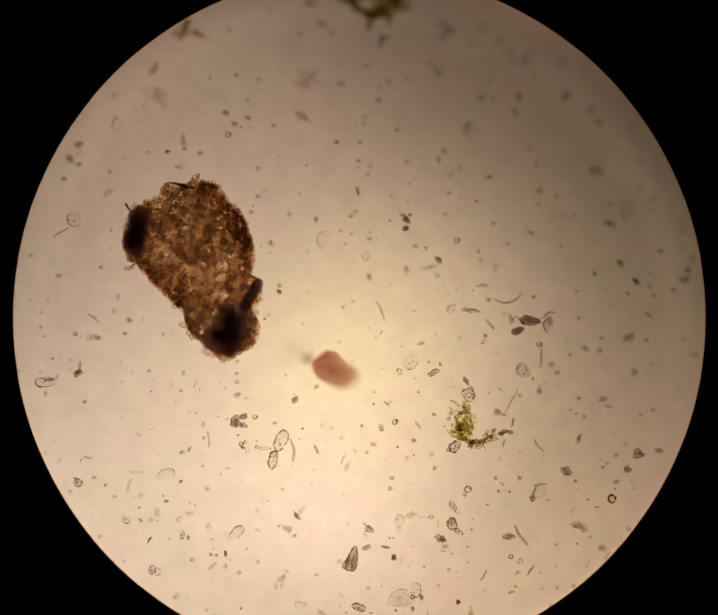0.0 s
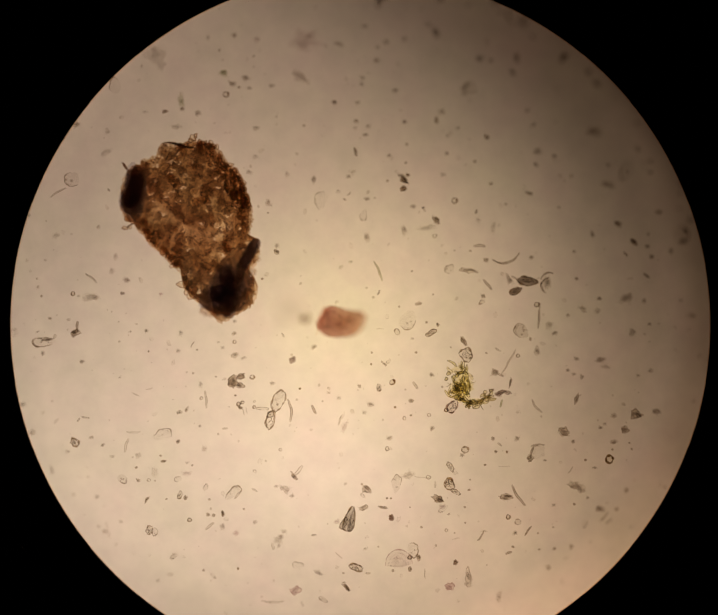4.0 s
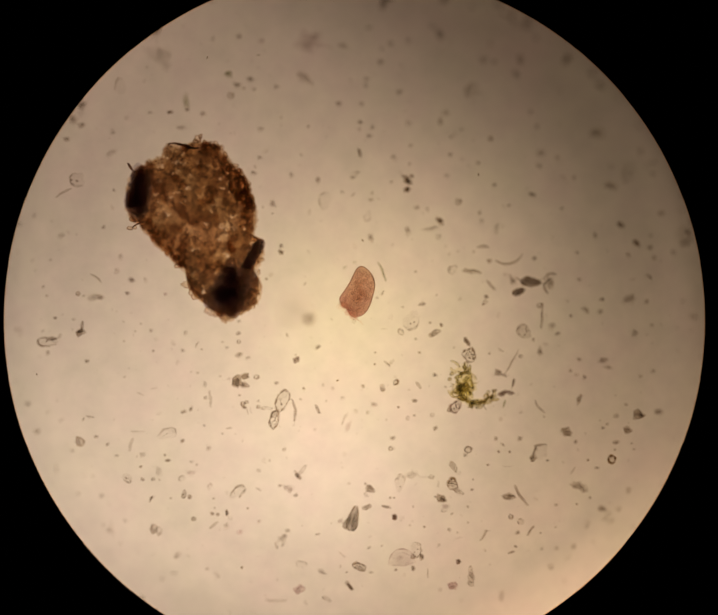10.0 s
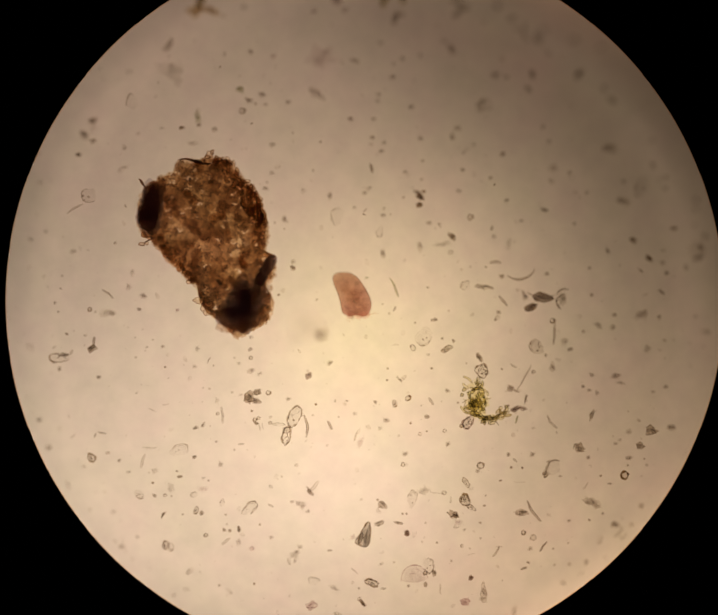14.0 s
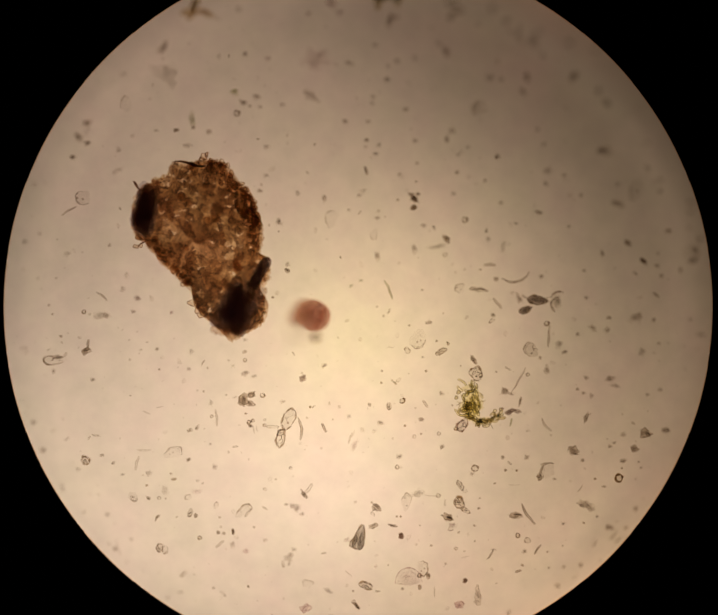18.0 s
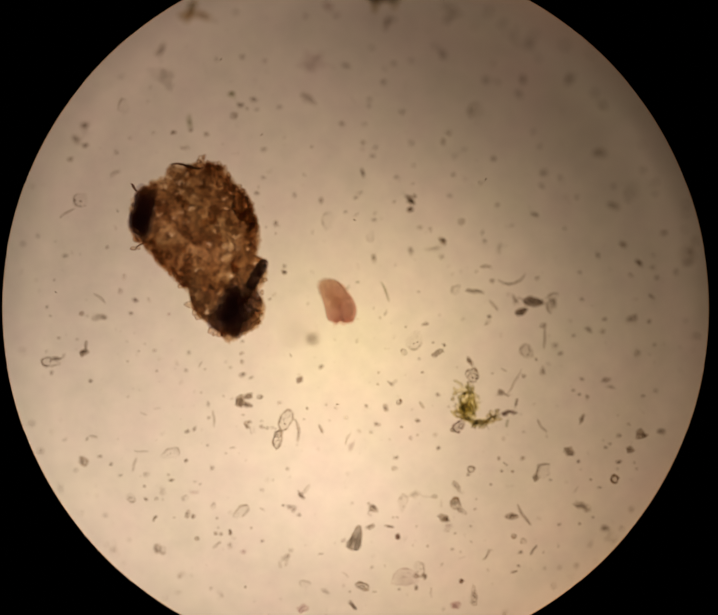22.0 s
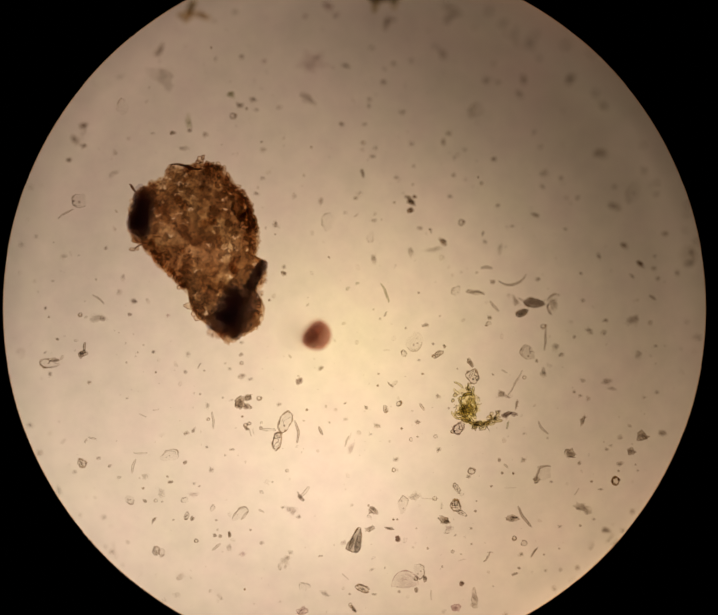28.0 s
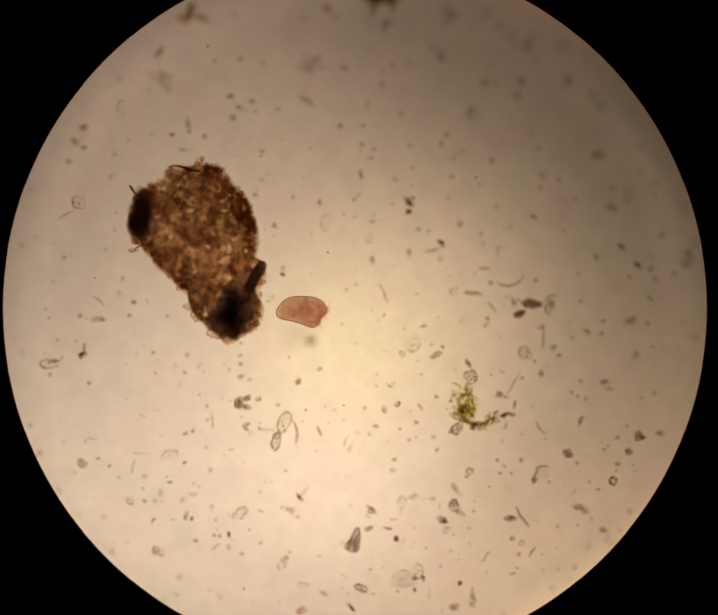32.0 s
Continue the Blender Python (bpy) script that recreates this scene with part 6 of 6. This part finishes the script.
def motions():
    # seconds, x, y, z, heading, pitch, roll
    swim = (
        (0, -0.0430, -0.1136, 0.0451, -32, 31, 0),
        (1, -0.0383, -0.1081, 0.0451, -30, 31, 0),
        (2, -0.0383, -0.1020, 0.0457, -24, 32, 0),
        (3, -0.0272, -0.1034, 0.0426, -14, 27, 0),
        (3.5, -0.0255, -0.0985, 0.0413, -9, 25, 0),
        (5.5, 0.0021, -0.0809, 0.0367, 7, 18, 0),
        (6, 0.0078, -0.0776, 0.0325, 13, 12, 0),
        (7, 0.0237, -0.0678, 0.0269, 26, 4, 0),
        (8, 0.0272, -0.0534, 0.0215, 38, 0, 0),
        (9, 0.0206, -0.0284, 0.0215, 55, 0, 0),
        (10, 0.0107, -0.0142, 0.0215, 66, 0, 0),
        (11, 0.0015, 0.0002, 0.0215, 79, 0, 0),
        (12, -0.0146, 0.0095, 0.0215, 91, 0, 0),
        (13, -0.0249, 0.0121, 0.0215, 99, 0, 0),
        (14, -0.0400, 0.0199, 0.0269, 113, 4, 0),
        (14.5, -0.0442, 0.0192, 0.0297, 122, 8, 0),
        (16.5, -0.1026, 0.0122, 0.0407, 150, 24, 0),
        (17, -0.1180, 0.0006, 0.0440, 158, 34, 0),
        (18, -0.1365, -0.0255, 0.0520, 165, 55, 0),
        (19, -0.1152, -0.0423, 0.0698, 140, 84, 25),
        (20, -0.1006, -0.0410, 0.0690, 98, 66, 55),
        (20.5, -0.0834, -0.0370, 0.0623, 97, 40, 85),
        (21, -0.0722, -0.0236, 0.0512, 100, 22, 80),
        (22, -0.0556, 0.0149, 0.0362, 113, 10, 25),
        (23, -0.0557, 0.0330, 0.0217, 122, 0, 0),
        (24, -0.0776, 0.0359, 0.0215, 132, 0, 0),
        (25, -0.1229, 0.0173, 0.0217, 160, 0, 0),
        (25.5, -0.1366, 0.0011, 0.0297, 170, 8, 0),
        (27.5, -0.1223, -0.0621, 0.0630, 165, 72, 0),
        (28, -0.1115, -0.0661, 0.0648, 140, 84, 0),
        (28.5, -0.0975, -0.0681, 0.0698, 122, 76, 30),
        (29, -0.0960, -0.0530, 0.0670, 118, 58, 65),
        (29.5, -0.0819, -0.0449, 0.0634, 122, 42, 85),
        (30, -0.0811, -0.0254, 0.0548, 130, 28, 75),
        (30.5, -0.0928, -0.0023, 0.0430, 143, 16, 40),
        (31, -0.1105, 0.0072, 0.0300, 155, 6, 8),
        (31.5, -0.1275, 0.0064, 0.0270, 159, 3, 4),
        (32, -0.1410, -0.0067, 0.0217, 170, 0, 0),
    )
    walk(CILIATE, [(t, pose(x, y, z, 0, 0, turn) @ pose(0, 0, 0, 0, -pitch, 0) @ pose(0, 0, 0, roll, 0, 0)) for t, x, y, z, turn, pitch, roll in swim])
    # seconds, x, y, z of the field diaphragm and the radius of its opening
    opening = (
        (0, 0.0151, 0.0193, 0.0050, 0.8839),
        (0.5, 0.0176, 0.0259, 0.0050, 0.8844),
        (1, 0.0191, 0.0249, 0.0050, 0.8856),
        (1.5, 0.0205, -0.0142, 0.0081, 0.8868),
        (2, 0.0215, -0.0724, 0.0069, 0.8891),
        (2.5, 0.0265, -0.0845, 0.0058, 0.8915),
        (3, 0.0282, -0.0876, 0.0047, 0.8932),
        (3.5, 0.0277, -0.1002, 0.0039, 0.8932),
        (5.5, 0.0008, -0.0913, 0.0032, 0.8927),
        (6, -0.0033, -0.0890, 0.0047, 0.8926),
        (6.5, -0.0043, -0.0901, 0.0125, 0.8926),
        (7, -0.0023, -0.0892, 0.0161, 0.8924),
        (7.5, -0.0027, -0.0885, 0.0170, 0.8923),
        (8, -0.0032, -0.0873, 0.0175, 0.8922),
        (8.5, -0.0039, -0.0865, 0.0175, 0.8922),
        (9, -0.0038, -0.0876, 0.0175, 0.8921),
        (9.5, -0.0008, -0.0878, 0.0165, 0.8935),
        (10, -0.0010, -0.0878, 0.0148, 0.8950),
        (10.5, -0.0004, -0.0886, 0.0140, 0.8979),
        (11, 0.0009, -0.0870, 0.0129, 0.9008),
        (11.5, 0.0005, -0.0863, 0.0117, 0.9023),
        (12, -0.0007, -0.0870, 0.0109, 0.9037),
        (12.5, 0.0001, -0.0882, 0.0097, 0.9073),
        (13, 0.0013, -0.0855, 0.0086, 0.9107),
        (13.5, -0.0025, -0.0727, 0.0078, 0.9123),
        (13.6, -0.0029, -0.0702, 0.0083, 0.9125),
        (13.8, -0.0064, 0.0050, 0.0094, 0.9155),
        (14, -0.0064, 0.0012, 0.0105, 0.9165),
        (14.2, -0.0062, 0.0011, 0.0107, 0.9160),
        (14.5, -0.0061, 0.0001, 0.0110, 0.9151),
        (16.5, -0.0096, -0.0112, 0.0110, 0.9084),
        (17, -0.0071, -0.0099, 0.0110, 0.9079),
        (17.5, -0.0072, -0.0080, 0.0110, 0.9064),
        (18, -0.0082, -0.0068, 0.0090, 0.9049),
        (18.5, -0.0080, -0.0050, 0.0040, 0.9037),
        (19, -0.0085, -0.0031, 0.0000, 0.9026),
        (19.5, -0.0074, -0.0037, 0.0055, 0.9037),
        (20, -0.0042, -0.0051, 0.0252, 0.9049),
        (20.5, -0.0018, -0.0049, 0.0578, 0.9061),
        (21, -0.0019, -0.0043, 0.0578, 0.9061),
        (21.5, -0.0049, -0.0043, 0.0329, 0.9040),
        (22, -0.0062, -0.0049, 0.0194, 0.9020),
        (22.5, -0.0072, -0.0036, 0.0111, 0.9014),
        (23, -0.0075, -0.0037, 0.0066, 0.9008),
        (23.5, -0.0083, -0.0024, 0.0016, 0.9003),
        (24, -0.0087, -0.0025, 0.0002, 0.8996),
        (24.5, -0.0088, -0.0029, 0.0002, 0.8991),
        (25, -0.0083, -0.0027, 0.0002, 0.8991),
        (25.5, -0.0089, -0.0027, 0.0002, 0.8988),
        (27.5, -0.0098, -0.0029, 0.0047, 0.8976),
        (28, -0.0087, -0.0034, 0.0083, 0.8973),
        (28.5, -0.0074, -0.0035, 0.0161, 0.8981),
        (29, -0.0043, -0.0033, 0.0370, 0.8988),
        (29.5, -0.0022, -0.0027, 0.0609, 0.8995),
        (30, -0.0013, -0.0010, 0.0666, 0.9003),
        (30.5, -0.0016, -0.0004, 0.0609, 0.8998),
        (31, -0.0039, -0.0008, 0.0302, 0.8994),
        (31.5, -0.0041, -0.0008, 0.0198, 0.8989),
        (32, -0.0040, -0.0002, 0.0198, 0.8985),
    )
    # seconds, x, y of the added plate whose moves shift the field's shade
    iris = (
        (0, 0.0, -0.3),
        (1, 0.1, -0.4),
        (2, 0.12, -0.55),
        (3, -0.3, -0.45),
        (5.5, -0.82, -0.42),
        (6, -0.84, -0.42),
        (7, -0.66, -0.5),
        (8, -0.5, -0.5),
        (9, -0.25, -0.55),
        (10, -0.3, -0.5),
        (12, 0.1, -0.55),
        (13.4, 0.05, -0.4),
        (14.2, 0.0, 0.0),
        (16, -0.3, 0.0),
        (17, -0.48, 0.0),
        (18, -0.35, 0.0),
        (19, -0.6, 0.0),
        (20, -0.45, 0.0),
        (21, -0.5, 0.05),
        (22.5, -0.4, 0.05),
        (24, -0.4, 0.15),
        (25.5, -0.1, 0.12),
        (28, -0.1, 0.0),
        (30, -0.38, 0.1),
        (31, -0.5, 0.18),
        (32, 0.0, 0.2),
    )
    walk(FIELD_SHADE, [(t, pose(x, y, -0.16)) for t, x, y in iris])
    walk(DIAPHRAGM, [(t, pose(x, y, z)) for t, x, y, z, _ in opening])
    for blade, way, lift in BLADES:
        walk(blade, [(t, pose((r - BORE) * math.cos(way), (r - BORE) * math.sin(way), lift)) for t, _, _, _, r in opening])
    walk(SWIMMER_A, [(0, pose(-0.2675, 0.5758, 0.02, 0, 0, 0)), (6, pose(-0.2384, 0.5899, 0.02, 0, 0, 40)), (9, pose(-0.2355, 0.6007, 0.02, 0, 0, 0)), (13, pose(-0.2950, 0.4834, 0.02, 0, 0, 40)), (17, pose(-0.2701, 0.4192, 0.02, 0, 0, 0)), (23, pose(-0.2443, 0.4398, 0.02, 0, 0, 40)), (32, pose(-0.2446, 0.3884, 0.02, 0, 0, 0))])
    walk(SWIMMER_B, [(0, pose(-0.2109, 0.8073, 0.02, 0, 0, 90)), (6, pose(-0.3664, 0.5617, 0.02, 0, 0, 50)), (9, pose(-0.3759, 0.5782, 0.02, 0, 0, 90)), (13, pose(-0.3770, 0.5909, 0.02, 0, 0, 50)), (19, pose(-0.3335, 0.6351, 0.02, 0, 0, 90)), (23, pose(-0.3571, 0.6297, 0.02, 0, 0, 50)), (28, pose(-0.3726, 0.6602, 0.02, 0, 0, 90)), (32, pose(-0.3795, 0.6697, 0.02, 0, 0, 50))])
    walk(SWIMMER_C, [(0, pose(0.3359, 0.3766, 0.02, 0, 0, 100)), (6, pose(0.3408, 0.3807, 0.02, 0, 0, 60)), (9, pose(0.3150, 0.2845, 0.02, 0, 0, 100)), (13, pose(0.3205, 0.2893, 0.02, 0, 0, 60)), (19, pose(0.3445, 0.3790, 0.02, 0, 0, 100)), (23, pose(0.3183, 0.3136, 0.02, 0, 0, 60)), (28, pose(0.3061, 0.3304, 0.02, 0, 0, 100)), (32, pose(0.3065, 0.3334, 0.02, 0, 0, 60))])
    walk(SWIMMER_D, [(0, pose(-0.7941, 0.0368, 0.02, 0, 0, 110)), (6, pose(-0.8027, -0.0215, 0.02, 0, 0, 150)), (9, pose(-0.8133, -0.2756, 0.02, 0, 0, 110)), (13, pose(-0.7883, 0.0459, 0.02, 0, 0, 150)), (19, pose(-0.7612, -0.1082, 0.02, 0, 0, 110)), (23, pose(-0.7745, 0.0651, 0.02, 0, 0, 150)), (28, pose(-0.6663, 0.0713, 0.02, 0, 0, 110)), (32, pose(-0.6689, 0.0775, 0.02, 0, 0, 150))])
    walk(SWIMMER_E, [(0, pose(-0.0199, 0.2085, 0.02, 0, 0, 120)), (6, pose(-0.0069, 0.2203, 0.02, 0, 0, 160)), (9, pose(0.0204, 0.0956, 0.02, 0, 0, 120)), (13, pose(0.0029, 0.2316, 0.02, 0, 0, 160)), (19, pose(-0.0563, 0.1113, 0.02, 0, 0, 120)), (23, pose(-0.0010, 0.2404, 0.02, 0, 0, 160)), (28, pose(-0.0740, 0.1274, 0.02, 0, 0, 120)), (32, pose(-0.0733, 0.1422, 0.02, 0, 0, 160))])
    walk(SWIMMER_F, [(0, pose(-0.1081, -0.3994, 0.02, 0, 0, 210)), (6, pose(-0.0465, -0.2443, 0.02, 0, 0, 170)), (9, pose(-0.0445, -0.2403, 0.02, 0, 0, 210)), (13, pose(-0.0457, -0.2488, 0.02, 0, 0, 170)), (19, pose(-0.1286, -0.2612, 0.02, 0, 0, 210)), (23, pose(-0.0374, -0.2476, 0.02, 0, 0, 170)), (28, pose(-0.0331, -0.2445, 0.02, 0, 0, 210)), (32, pose(-0.0333, -0.2483, 0.02, 0, 0, 170))])


motions()
